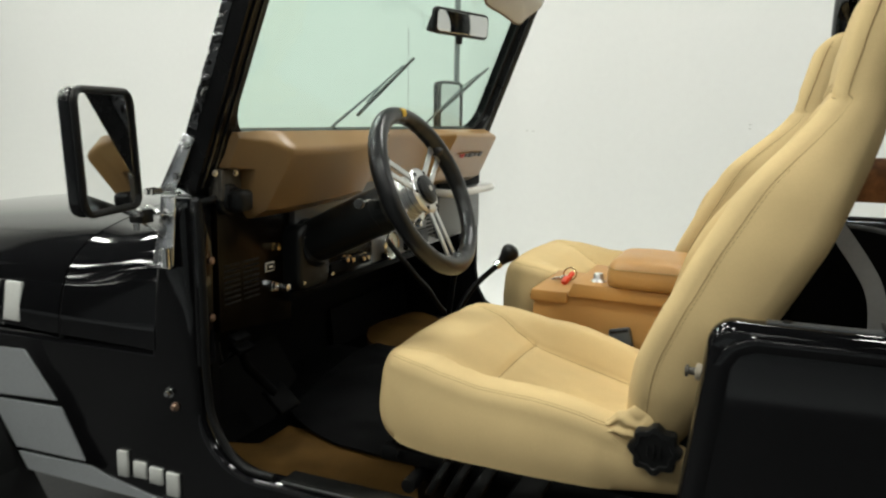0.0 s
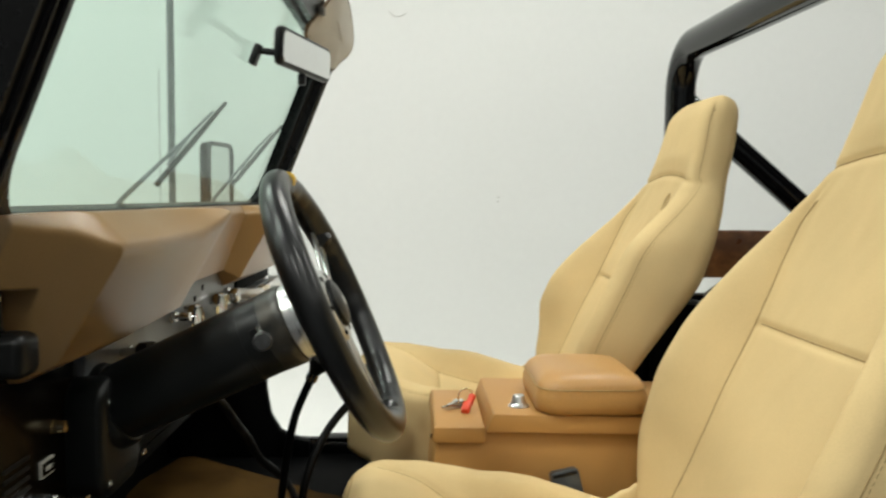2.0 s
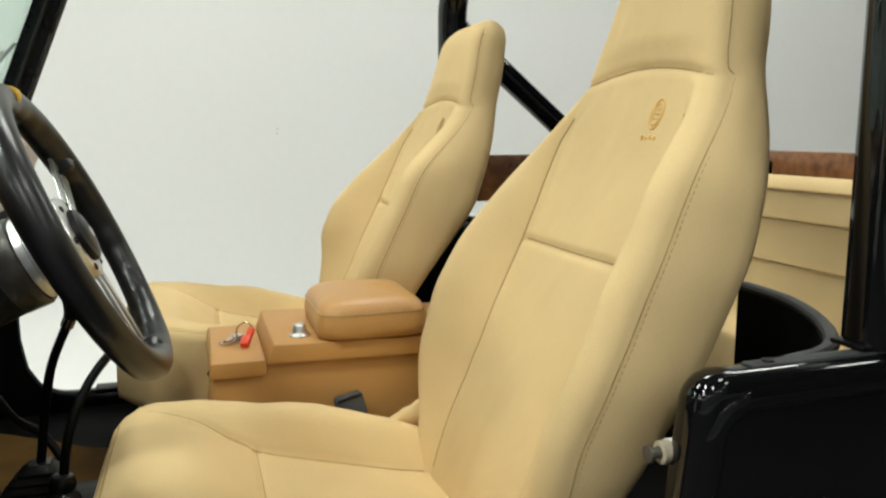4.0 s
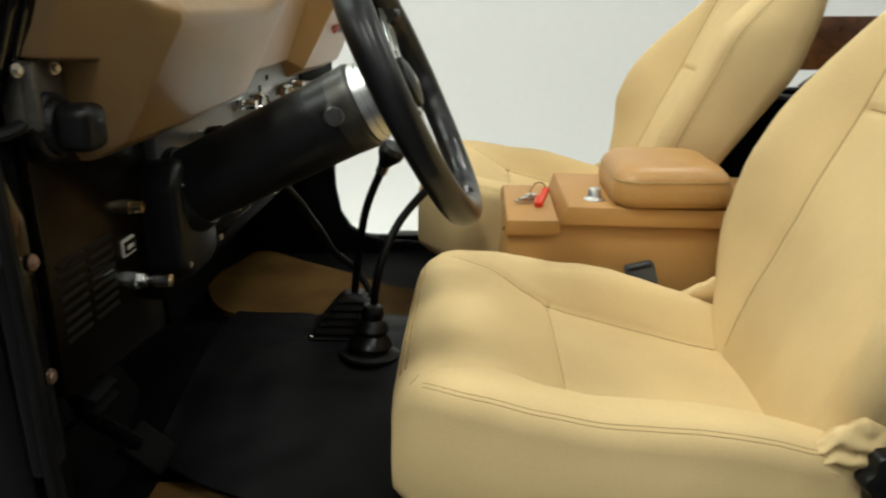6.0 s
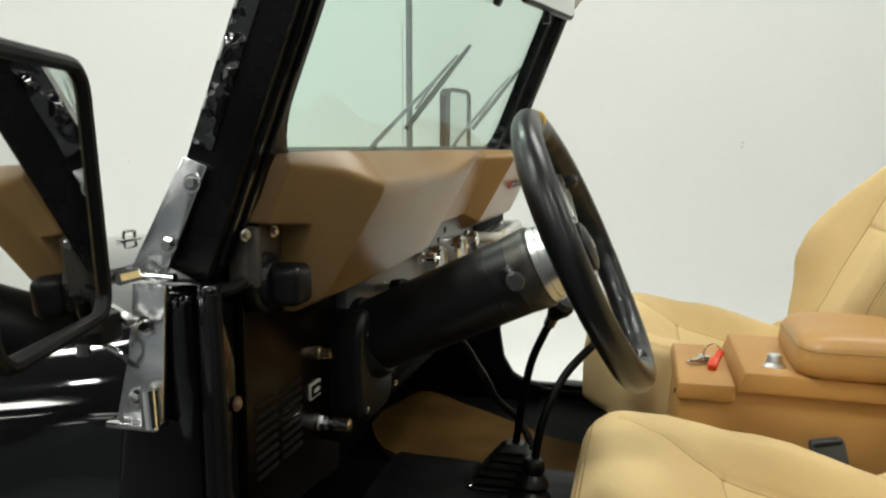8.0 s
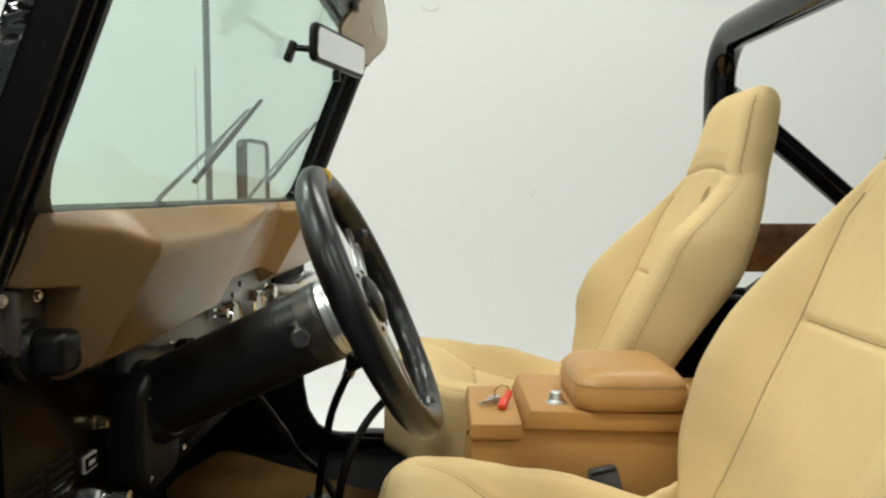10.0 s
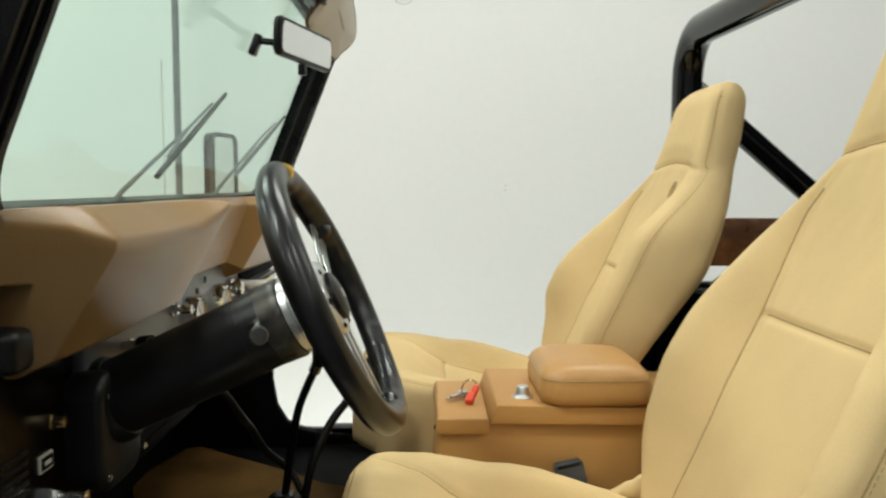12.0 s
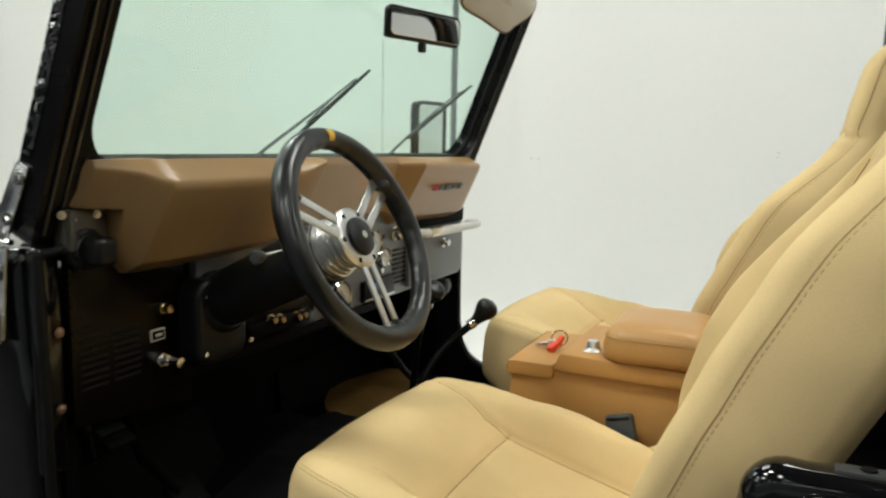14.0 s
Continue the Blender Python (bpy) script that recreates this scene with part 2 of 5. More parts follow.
def prism(outline, axis, lo, hi, r=0.0, seg=2, bm=None):
    """A flat outline (two coordinates a point) extruded along an axis from lo to hi."""
    b = bmesh.new()
    k = "xyz".index(axis)

    def put(p, d):
        q = list(p)
        q.insert(k, d)
        return b.verts.new(q)
    f = b.faces.new([put(p, lo) for p in outline])
    ex = bmesh.ops.extrude_face_region(b, geom=[f])
    for v in [g for g in ex["geom"] if isinstance(g, bmesh.types.BMVert)]:
        v.co[k] = hi
    bmesh.ops.recalc_face_normals(b, faces=b.faces)
    bevel(b, r, seg)
    big = [f for f in b.faces if len(f.verts) > 4]
    bmesh.ops.triangulate(b, faces=big)
    return join(bm, b)


def loft(rings, cap=True, close=True, bm=None):
    """Faces between rings of equal length."""
    b = bmesh.new()
    vs = [[b.verts.new(p) for p in ring] for ring in rings]
    n = len(vs[0])
    for r0, r1 in zip(vs, vs[1:]):
        for i in range(n if close else n - 1):
            j = (i + 1) % n
            b.faces.new((r0[i], r0[j], r1[j], r1[i]))
    if cap and close:
        for ring, flip in ((vs[0], True), (vs[-1], False)):
            c = b.verts.new(sum((v.co for v in ring), Vector()) / n)
            for i in range(n):
                j = (i + 1) % n
                b.faces.new((ring[j], ring[i], c) if flip else (ring[i], ring[j], c))
    return join(bm, b)


def frame_of(d):
    d = Vector(d).normalized()
    a = d.orthogonal().normalized()
    return a, d.cross(a).normalized(), d


def tube(points, r, n=12, bm=None, closed=False, cap=True):
    """A round tube along points; r a number or one for each point."""
    pts = [Vector(p) for p in points]
    rs = [r] * len(pts) if isinstance(r, (int, float)) else r
    rings, a = [], None
    m = len(pts)
    for i, p in enumerate(pts):
        d = (pts[(i + 1) % m] - pts[i - 1]) if closed or 0 < i < m - 1 else (pts[1] - pts[0] if i == 0 else pts[-1] - pts[-2])
        d.normalize()
        if a is None:
            a = frame_of(d)[0]
        a = (a - d * a.dot(d)).normalized()
        c = d.cross(a)
        rings.append([p + (a * math.cos(t) + c * math.sin(t)) * rs[i] for t in [2 * math.pi * k / n for k in range(n)]])
    if closed:
        rings.append(rings[0])
        b = loft(rings, cap=False)
        bmesh.ops.remove_doubles(b, verts=b.verts, dist=1e-6)
        return join(bm, b)
    return loft(rings, cap=cap, bm=bm)


def lathe(base, d, profile, n=32, bm=None, lobes=0, depth=0.0):
    """A turned shape: profile of (along, radius) from base in direction d."""
    a, c, d = frame_of(d)
    base = Vector(base)
    rings = []
    for s, r in profile:
        ring = []
        for k in range(n):
            t = 2 * math.pi * k / n
            q = r * (1 + (depth * math.cos(lobes * t) if lobes else 0))
            ring.append(base + d * s + (a * math.cos(t) + c * math.sin(t)) * q)
        rings.append(ring)
    return loft(rings, bm=bm)


def bolt(base, d, r=0.009, h=0.007, bm=None):
    """A washer with a hexagonal domed head."""
    bm = lathe(base, d, [(0, r * 1.35), (0.0018, r * 1.35), (0.0018, r * 0.9)], 16, bm)
    return lathe(base, d, [(0.0018, r * 0.98), (h * 0.75, r * 0.98), (h, r * 0.72), (h * 1.02, 0.0005)], 6, bm)


def smooth_path(pts, n=8, closed=False):
    """Catmull-Rom points along a polyline."""
    P = [Vector(p) for p in pts]
    m = len(P)
    out = []
    for i in range(m if closed else m - 1):
        if closed:
            p0, p1, p2, p3 = P[i - 1], P[i], P[(i + 1) % m], P[(i + 2) % m]
        else:
            p0, p1, p2, p3 = P[max(i - 1, 0)], P[i], P[i + 1], P[min(i + 2, m - 1)]
        for k in range(n):
            t = k / n
            out.append(0.5 * ((2 * p1) + (p2 - p0) * t + (2 * p0 - 5 * p1 + 4 * p2 - p3) * t * t + (3 * p1 - p0 - 3 * p2 + p3) * t ** 3))
    if not closed:
        out.append(P[-1])
    return out


def curve_of(table):
    """A smooth function through (position, value) pairs."""
    xs = np.array([t[0] for t in table], float)
    ys = np.array([t[1] for t in table], float)
    g = np.linspace(xs[0], xs[-1], 400)
    v = np.interp(g, xs, ys)
    w = np.exp(-np.linspace(-2, 2, 41) ** 2)
    v = np.convolve(np.pad(v, 20, mode="reflect", reflect_type="odd"), w / w.sum(), "valid")
    return lambda x: float(np.interp(x, g, v))


def step01(x):
    x = min(1.0, max(0.0, x))
    return x * x * (3 - 2 * x)


def arc(cx, cz, r, a0, a1, n=8):
    return [(cx + r * math.cos(radians(a0 + (a1 - a0) * i / n)), cz + r * math.sin(radians(a0 + (a1 - a0) * i / n))) for i in range(n + 1)]


def rounded(y0, y1, z0, z1, r, n=6):
    return arc(y1 - r, z0 + r, r, -90, 0, n) + arc(y1 - r, z1 - r, r, 0, 90, n) + arc(y0 + r, z1 - r, r, 90, 180, n) + arc(y0 + r, z0 + r, r, 180, 270, n)


# ---------------------------------------------------------------- studio
solid("floor", box((-2.0, -2.8, -0.05), (17, 13.2, 0.1)), "floor", "dark grey painted studio floor", kind="structure", smooth=0)
cove = [(3.36, 4.2), (3.36, 0.5)] + arc(2.86, 0.5, 0.5, 0, -90, 12)[1:] + [(1.9, 0.004), (1.9, -0.06), (3.5, -0.06), (3.5, 4.2)]
# unseen pale slab added as a reflector to brighten the steel hinges
solid("bounce_slab", box((-2.0, -6.85, 0.002), (16.9, 4.9, 0.004)), "far_floor", "added pale grey floor slab, out of view, that brightens the hinge reflections", kind="structure", smooth=0)
solid("wall_back", prism(cove, "x", -6.5, 6.5), "wall", "white painted studio cove wall behind the car", kind="structure", smooth=50)
solid("wall_front", box((-6.5, 0.9, 2.0), (0.14, 4.9, 4.4)), "wall", "white painted side wall of the studio", kind="structure", smooth=0)
solid("wall_return", box((-8.5, -1.48, 2.0), (3.86, 0.14, 4.4)), "dark", "dark wall beside the white studio wall", kind="structure", smooth=0)
solid("wall_far", box((-10.5, -5.4, 2.0), (0.14, 7.9, 4.4)), "dark", "dark grey end wall of the studio", kind="structure", smooth=0)
solid("wall_rear", box((6.5, -3.0, 2.0), (0.14, 12.7, 4.4)), "dark", "dark grey side wall of the studio", kind="structure", smooth=0)
# unseen wall added behind the camera side as a reflector for hinges and paint
solid("bounce_wall", box((-2.0, -9.3, 2.0), (17, 0.14, 4.4)), "midgrey", "added grey wall, out of view opposite the white cove, that brightens reflections", kind="structure", smooth=0)
solid("ceiling", box((-2.0, -2.9, 4.2), (17.2, 13.0, 0.1)), "dark", "dark studio ceiling carrying the lamps", kind="structure", smooth=0)
for lx, ly, watts, deep, wide in LAMPS:
    f = thing("ceiling_light", (lx, ly, 3.9), "rectangular fluorescent studio light under the dark ceiling", "ceiling light", "studio ceiling lights")
    fb = box((lx, ly, 4.03), (wide + 0.1, deep + 0.1, 0.24), 0.01)
    part("housing", fb, "grey", f)
    part("diffuser", box((lx, ly, 3.9), (wide, deep, 0.02), 0.004), "tube", f, "glowing white diffuser")
pipe = thing("light_pole", (-0.772, 3.06, 0.04), "thin grey upright studio pole before the white wall", "pole")
part("pipe", tube([(-0.772, 3.06, 0.04), (-0.772, 3.06, 4.14)], 0.016, 12), "grey", pipe)
part("foot", lathe((-0.772, 3.06, 0.03), (0, 0, 1), [(0, 0.12), (0.03, 0.12), (0.035, 0.03), (0.036, 0.001)], 24), "grey", pipe)
spots = bmesh.new()
for sx, sz in ((0.82, 1.285), (0.818, 1.262), (-2.64, 1.166), (-2.61, 1.17), (-0.39, 1.224), (-0.43, 1.226)):
    box((sx, 3.358, sz), (0.013, 0.006, 0.007), 0.0022, bm=spots)
for ax_, az_, a0, a1 in ((0.29, 2.26, 215, 320), (-2.14, 2.23, 240, 340)):
    tube([(ax_ + 0.055 * math.cos(radians(t)), 3.358, az_ + 0.055 * math.sin(radians(t))) for t in range(a0, a1, 8)], 0.0024, 6, spots)
tagged(solid("wall_marks", spots, "scuff", "small dark scuff marks on the white wall", kind="structure"))

# ---------------------------------------------------------------- car body
car = thing("off_road_car", (0.5, 0.76, 0), "glossy black open off-road car without doors or roof", "car")
SIDE_T = 0.05
LEAN_W = 0.40


def side_outline():
    """Body side with the cut-out of the doorway, in x and z."""
    p = [(-0.30, 0.49), (2.10, 0.49), (2.10, 1.02)]
    p += [(0.945, 1.014)] + arc(0.930, 0.975, 0.040, 90, 180, 6)
    p += [(0.862, 0.72)] + arc(0.782, 0.680, 0.080, 0, -90, 8)
    p += arc(0.085, 0.730, 0.130, -90, -180, 10)
    p += [(-0.050, 0.80), (-0.058, 1.135), (-0.118, 1.135), (-0.150, 0.99), (-0.170, 0.828), (-0.80, 0.815), (-0.80, 0.70), (-0.735, 0.70), (-0.60, 0.49)]
    return p


for y0, y1 in ((0.0, SIDE_T), (1.47, 1.52)):
    part("side_panel", prism(side_outline(), "y", y0, y1, 0.020, 4), "paint", car, "glossy black body side around the open doorway")
# rolled rim round the rear quarter panel
for y in (0.0185, 1.5015):
    rim = smooth_path([(2.07, y, 0.990), (1.5, y, 0.989), (1.02, y, 0.986), (0.945, y, 0.981), (0.919, y, 0.957), (0.912, y, 0.92), (0.898, y, 0.80), (0.888, y, 0.72)], 6)
    part("rolled_rim", tube(rim, 0.022, 20), "paint", car)
# rail on top of the quarter panel
for s, y in ((-1, 0.0), (1, 1.52)):
    yc = y - s * 0.026
    rail = [(0.968, 1.0), (2.08, 1.0), (2.08, 1.0225), (0.968, 1.0164)]
    part("rail_cap", prism(rail, "y", yc - 0.010, yc + 0.010, 0.0015, 2), "trim", car, "satin grey rail cap")
    part("rail_bolt", lathe((0.995, yc, 1.0172), (0, 0, 1), [(0, 0.007), (0.0015, 0.0065), (0.0016, 0.001)], 16), "satin", car)


def hood_ring(x):
    """Section across the bonnet and cowl at x."""
    half = [(-0.002, 0.826), (-0.001, 0.857), (0.002, 0.880), (0.008, 0.905), (0.015, 0.930), (0.025, 0.953), (0.034, 0.970), (0.046, 0.985), (0.059, 0.997), (0.075, 1.008), (0.094, 1.019), (0.116, 1.029), (0.158, 1.043), (0.228, 1.060), (0.302, 1.074), (0.42, 1.086), (0.58, 1.094), (0.76, 1.097)]
    back = step01((x + 0.42) / 0.30)
    ahead = max(0.0, -0.415 - x)
    pts = []
    for _, y, z in smooth_path([(0, *q) for q in half], 3):
        up = step01((z - 0.857) / 0.16)
        pts.append((x, y * (1 - 0.15 * back * (y < 0.3)) + ahead * 0.03, z + up * (0.032 * back - 0.095 * ahead)))
    return pts + [(x, 1.52 - y, z) for x, y, z in reversed(pts[:-1])]


def shell(rings, t):
    """A bent sheet of thickness t, from rings that run across the car."""
    b = bmesh.new()
    vs = [[b.verts.new(p) for p in r] for r in rings]
    for r0, r1 in zip(vs, vs[1:]):
        for i in range(len(r0) - 1):
            b.faces.new((r0[i], r0[i + 1], r1[i + 1], r1[i]))
    bmesh.ops.recalc_face_normals(b, faces=b.faces)
    bmesh.ops.solidify(b, geom=b.faces, thickness=t)
    return b


part("cowl", shell([hood_ring(x) for x in (-0.4115, -0.37, -0.32, -0.27, -0.22, -0.18, -0.152)], 0.010), "paint", car, "", 60)
hood = part("hood", shell([hood_ring(x) for x in (-0.4175, -0.55, -0.75, -1.0, -1.2, -1.42)], 0.010), "paint", car, "glossy black bonnet", 60)
part("hood_seal", tube([(x + 0.003, y + (0.006 if y < 0.76 else -0.006), z - 0.008) for x, y, z in hood_ring(-0.4175)], 0.006, 8), "rubber", car)
part("cowl_top", box((-0.090, 0.76, 1.124), (0.075, 1.42, 0.024), 0.004), "satin", car)
part("grille_panel", prism([(0.04, 0.5), (1.48, 0.5), (1.46, 0.90), (1.38, 0.955), (0.14, 0.955), (0.06, 0.90)], "x", -1.46, -1.42, 0.02), "paint", car)
part("firewall", prism([(0.05, 0.5), (1.47, 0.5), (1.47, 0.98), (1.30, 1.04), (0.22, 1.04), (0.05, 0.98)], "x", -0.335, -0.31), "mat", car)
for y0, y1 in ((-0.16, 0.02), (1.50, 1.68)):
    fl = [(-1.50, 0.60), (-1.43, 0.76), (-1.30, 0.800), (-0.80, 0.800), (-0.735, 0.765), (-0.50, 0.40), (-0.525, 0.385), (-0.755, 0.735), (-0.82, 0.770), (-1.28, 0.770), (-1.40, 0.735), (-1.475, 0.59)]
    part("fender_flare", prism(fl, "y", y0, y1, 0.008), "plastic", car, "black plastic wheel flare")
part("sill_plate", box((0.44, 0.028, 0.603), (0.60, 0.05, 0.006), 0.002), "steel", car, "bright sill plate in the doorway")
part("sill_plate", box((0.44, 1.492, 0.603), (0.60, 0.05, 0.006), 0.002), "satin", car)
STRIPES = [[(-0.80, 0.672), (-0.660, 0.658), (-0.441, 0.673), (-0.530, 0.776), (-0.645, 0.770), (-0.80, 0.765)],
           [(-0.645, 0.640), (-0.578, 0.541), (-0.366, 0.547), (-0.428, 0.658), (-0.648, 0.648)],
           [(-0.572, 0.530), (-0.545, 0.492), (-0.10, 0.4935), (-0.146, 0.500), (-0.225, 0.513), (-0.300, 0.524), (-0.350, 0.5375)]]
for st in STRIPES:
    part("stripe_decal", prism(st, "y", -0.003, 0.001), "decal", car, "silver grey stripe decal", 0)
# badge in plain shapes: four rounded silver blocks
for i, (bx, bz, bw, bh) in enumerate(((-0.252, 0.565, 0.030, 0.058), (-0.205, 0.560, 0.036, 0.036), (-0.162, 0.555, 0.036, 0.036), (-0.118, 0.545, 0.034, 0.052))):
    part("badge_block", box((bx, -0.004, bz), (bw, 0.008, bh), 0.0035), "letter", car, "silver badge block")
for bx in (-0.566, -0.646):
    part("hood_badge", box((bx, 0.011, 0.880), (0.052, 0.012, 0.088), 0.004, Matrix.Rotation(radians(-9), 4, "X")), "letter", car, "white block of the bonnet lettering")
part("rear_wall", box((2.09, 0.76, 0.755), (0.03, 1.42, 0.53), 0.01), "paint", car, "black tailgate")
# door jamb: folded seal and striker on the front post
jb = tube(smooth_path([(-0.040, 0.012, 1.13), (-0.036, 0.012, 0.95), (-0.034, 0.012, 0.78), (-0.02, 0.012, 0.69), (0.04, 0.012, 0.615), (0.12, 0.012, 0.604)], 6), 0.008, 10)
part("door_seal", jb, "rubber", car)
part("striker", bolt((-0.118, -0.001, 0.743), (0, -1, 0), 0.008, 0.012), "chrome", car)
part("striker", bolt((-0.105, -0.001, 0.715), (0, -1, 0), 0.007, 0.010), "copper", car)
lp = lathe((0.888, 0.044, 0.921), (-1, 0, 0), [(0, 0.012), (0.010, 0.0115), (0.013, 0.0065), (0.022, 0.0060), (0.023, 0.0095), (0.027, 0.0095), (0.0285, 0.002)], 20)
lpin = part("latch_pin", lp, "bracket", car, "worn latch pin on the door post")
part("pin_sleeve", lathe((0.8875, 0.044, 0.921), (-1, 0, 0), [(0, 0.013), (0.011, 0.0128), (0.012, 0.010)], 20), "cream", lpin, "dirty cream plastic sleeve")

# floor of the tub
part("floor_pan", box((0.875, 0.245, 0.490), (2.43, 0.39, 0.03)), "mat", car)
part("floor_pan", box((0.875, 0.67, 0.480), (2.43, 0.46, 0.03)), "mat", car)
part("floor_pan", box((0.875, 1.18, 0.545), (2.43, 0.58, 0.03)), "mat", car)
tunnel = [(0.42, 0.494), (0.46, 0.512), (0.50, 0.528), (0.56, 0.548), (0.64, 0.566), (0.74, 0.573), (0.84, 0.573), (0.92, 0.567), (0.95, 0.55)]
part("tunnel", loft([[(x, y, (z - 0.56) * k + 0.562) for y, z in tunnel] + [(x, 0.95, 0.535), (x, 0.42, 0.485)] for x, k in ((-0.30, 1.3), (-0.15, 1.1), (0.05, 1.0), (0.3, 0.95), (1.0, 0.9))]), "floor_mat", car, "black rubber mat over the gearbox tunnel", 60)
near = curve_of([(-0.30, 0.555), (-0.20, 0.495), (-0.12, 0.432), (-0.06, 0.398), (0.0, 0.374), (0.06, 0.357), (0.2, 0.345), (0.66, 0.335)])
over = curve_of([(0.28, 0.5145), (0.36, 0.5215), (0.42, 0.532), (0.50, 0.548), (0.60, 0.569), (0.70, 0.584), (0.80, 0.590), (0.90, 0.588), (0.96, 0.577)])
sheet = []
for i in range(72):
    x = -0.150 + 0.01135 * i
    k = 1.0 + 0.25 * step01((0.05 - x) / 0.3) - 0.06 * step01((x - 0.05) / 0.5)
    row = []
    for j in range(49):
        y = near(x) + (0.955 - near(x)) * j / 48
        z = over(y)
        z = z if z < 0.56 else 0.56 + (z - 0.56) * k
        toe = 0.9 * max(0.0, -0.135 - x) * step01((-0.135 - x) / 0.05)
        z += toe + 0.0030 * noise.noise(Vector((x * 14, y * 20, 4.0))) + 0.0016 * noise.noise(Vector((x * 3, y * 60, 8.0)))
        row.append((x, y, z))
    sheet.append(row)
part("mat", shell(sheet, 0.005), "floor_mat", car, "black creased vinyl floor mat over floor, tunnel and toe board", 60)
part("toe_board", prism([(-0.31, 0.68), (-0.225, 0.505), (-0.20, 0.505), (-0.30, 0.66)], "y", 0.08, 0.62), "mat", car, "black sloping toe board", 0)
part("toe_board", prism([(-0.315, 0.68), (-0.300, 0.562), (-0.285, 0.562), (-0.30, 0.69)], "y", 0.90, 1.47), "mat", car, "black mat on the sloping toe board", 0)
part("carpet", prism([(-0.24, 0.052), (0.88, 0.052), (0.88, 0.42), (-0.13, 0.42), (-0.13, 0.30), (-0.24, 0.26)], "z", 0.5055, 0.5105), "carpet", car, "brown floor carpet", 0)
part("carpet", prism([(-0.302, 1.17), (-0.27, 1.09), (-0.24, 1.03), (-0.205, 0.985), (-0.17, 0.960), (-0.12, 0.950), (0.06, 0.945), (0.86, 0.942), (0.86, 1.08), (0.33, 1.08), (0.16, 1.15), (0.09, 1.205), (0.0, 1.268), (-0.10, 1.335), (-0.205, 1.410), (-0.24, 1.40)], "z", 0.5605, 0.5745), "carpet", car, "brown floor carpet", 0)
part("kick_panel", prism([(-0.31, 0.56), (0.10, 0.56), (0.10, 0.603), (0.06, 0.612), (0.02, 0.635), (-0.006, 0.68), (-0.018, 0.75), (-0.020, 0.95), (-0.050, 1.10), (-0.31, 1.06)], "y", 1.44, 1.468, 0.004), "mat", car)
part("kick_panel", prism([(-0.31, 0.506), (-0.06, 0.506), (-0.055, 0.9), (-0.07, 1.10), (-0.145, 1.10), (-0.152, 0.965), (-0.31, 0.955)], "y", 0.054, 0.077), "mat", car)

# curved inner housings behind the seats with grey edging
for s in (0, 1):
    path = [(1.05, 0.062), (1.12, 0.080), (1.18, 0.125), (1.245, 0.215), (1.295, 0.33), (1.31, 0.45)]
    path = smooth_path([(x, (1.52 - y) if s else y, 0) for x, y in path], 6)
    part("inner_housing", shell([[(p.x, p.y, z) for p in path] for z in (0.506, 0.995)], 0.012), "mat", car, "black curved inner housing", 60)
    part("housing_edge", tube([(p.x, p.y, 0.998) for p in path], 0.010, 10), "trim", car, "grey worn edging")

# wheels
for wx in (-0.92, 1.50):
    for wy, s in ((-0.08, -1), (1.60, 1)):
        w = part("wheel", lathe((wx, wy - s * 0.03, 0.38), (0, s, 0), [(0, 0.10), (0.03, 0.10), (0.05, 0.06), (0.07, 0.055), (0.075, 0.02), (0.076, 0.001)], 24), "alu", car, "silver wheel hub")
        part("tyre", lathe((wx, wy - s * 0.11, 0.38), (0, s, 0), [(0, 0.20), (0.0, 0.31), (0.02, 0.36), (0.05, 0.378), (0.17, 0.378), (0.20, 0.36), (0.22, 0.31), (0.22, 0.20), (0.20, 0.195), (0.02, 0.195), (0, 0.20)], 64, lobes=32, depth=0.006), "rubber", w)

# ---------------------------------------------------------------- windshield
ws = thing("windshield", (0.0, 0.76, 1.13), "folding windshield with black frame and green tinted glass", "windshield")
ALONG = Vector((LEAN_W, 0, 1)).normalized()
NORM = Vector((1, 0, -LEAN_W)).normalized()


def on_ws(y, z, off=0.0):
    """A place in the glass plane at height z, moved off towards the inside."""
    return Vector((LEAN_W * (z - 1.27), y, z)) + NORM * off


def ws_slab(outline, lo, hi, r, seg=2):
    b = prism(outline, "x", lo, hi, r, seg)
    m = Matrix(((NORM.x, 0, ALONG.x, 0), (0, 1, 0, 0), (NORM.z, 0, ALONG.z, 1.27), (0, 0, 0, 1)))
    b.transform(m)
    return b


TOP = 0.425


def window(y0, y1, z0, z1, low, top, n=8):
    """Outline with its own radius for the lower and the upper corners."""
    return arc(y1 - low, z0 + low, low, -90, 0, n) + arc(y1 - top, z1 - top, top, 0, 90, n) + arc(y0 + top, z1 - top, top, 90, 180, n) + arc(y0 + low, z0 + low, low, 180, 270, n)


outer = rounded(0.006, 1.514, -0.145, TOP + 0.055, 0.02, 8)
inner = window(0.060, 1.460, -0.022, TOP, 0.080, 0.045)
fb = bmesh.new()
d0, d1 = -0.050, 0.007
m = Matrix(((NORM.x, 0, ALONG.x, 0), (0, 1, 0, 0), (NORM.z, 0, ALONG.z, 1.27), (0, 0, 0, 1)))
vo = [[fb.verts.new(m @ Vector((d, y, z))) for y, z in outer] for d in (d0, d1)]
vi = [[fb.verts.new(m @ Vector((d, y, z))) for y, z in inner] for d in (d0, d1)]
n = len(outer)
for i in range(n):
    j = (i + 1) % n
    fb.faces.new((vo[0][i], vo[0][j], vo[1][j], vo[1][i]))
    fb.faces.new((vi[0][j], vi[0][i], vi[1][i], vi[1][j]))
    fb.faces.new((vo[0][j], vo[0][i], vi[0][i], vi[0][j]))
    fb.faces.new((vo[1][i], vo[1][j], vi[1][j], vi[1][i]))
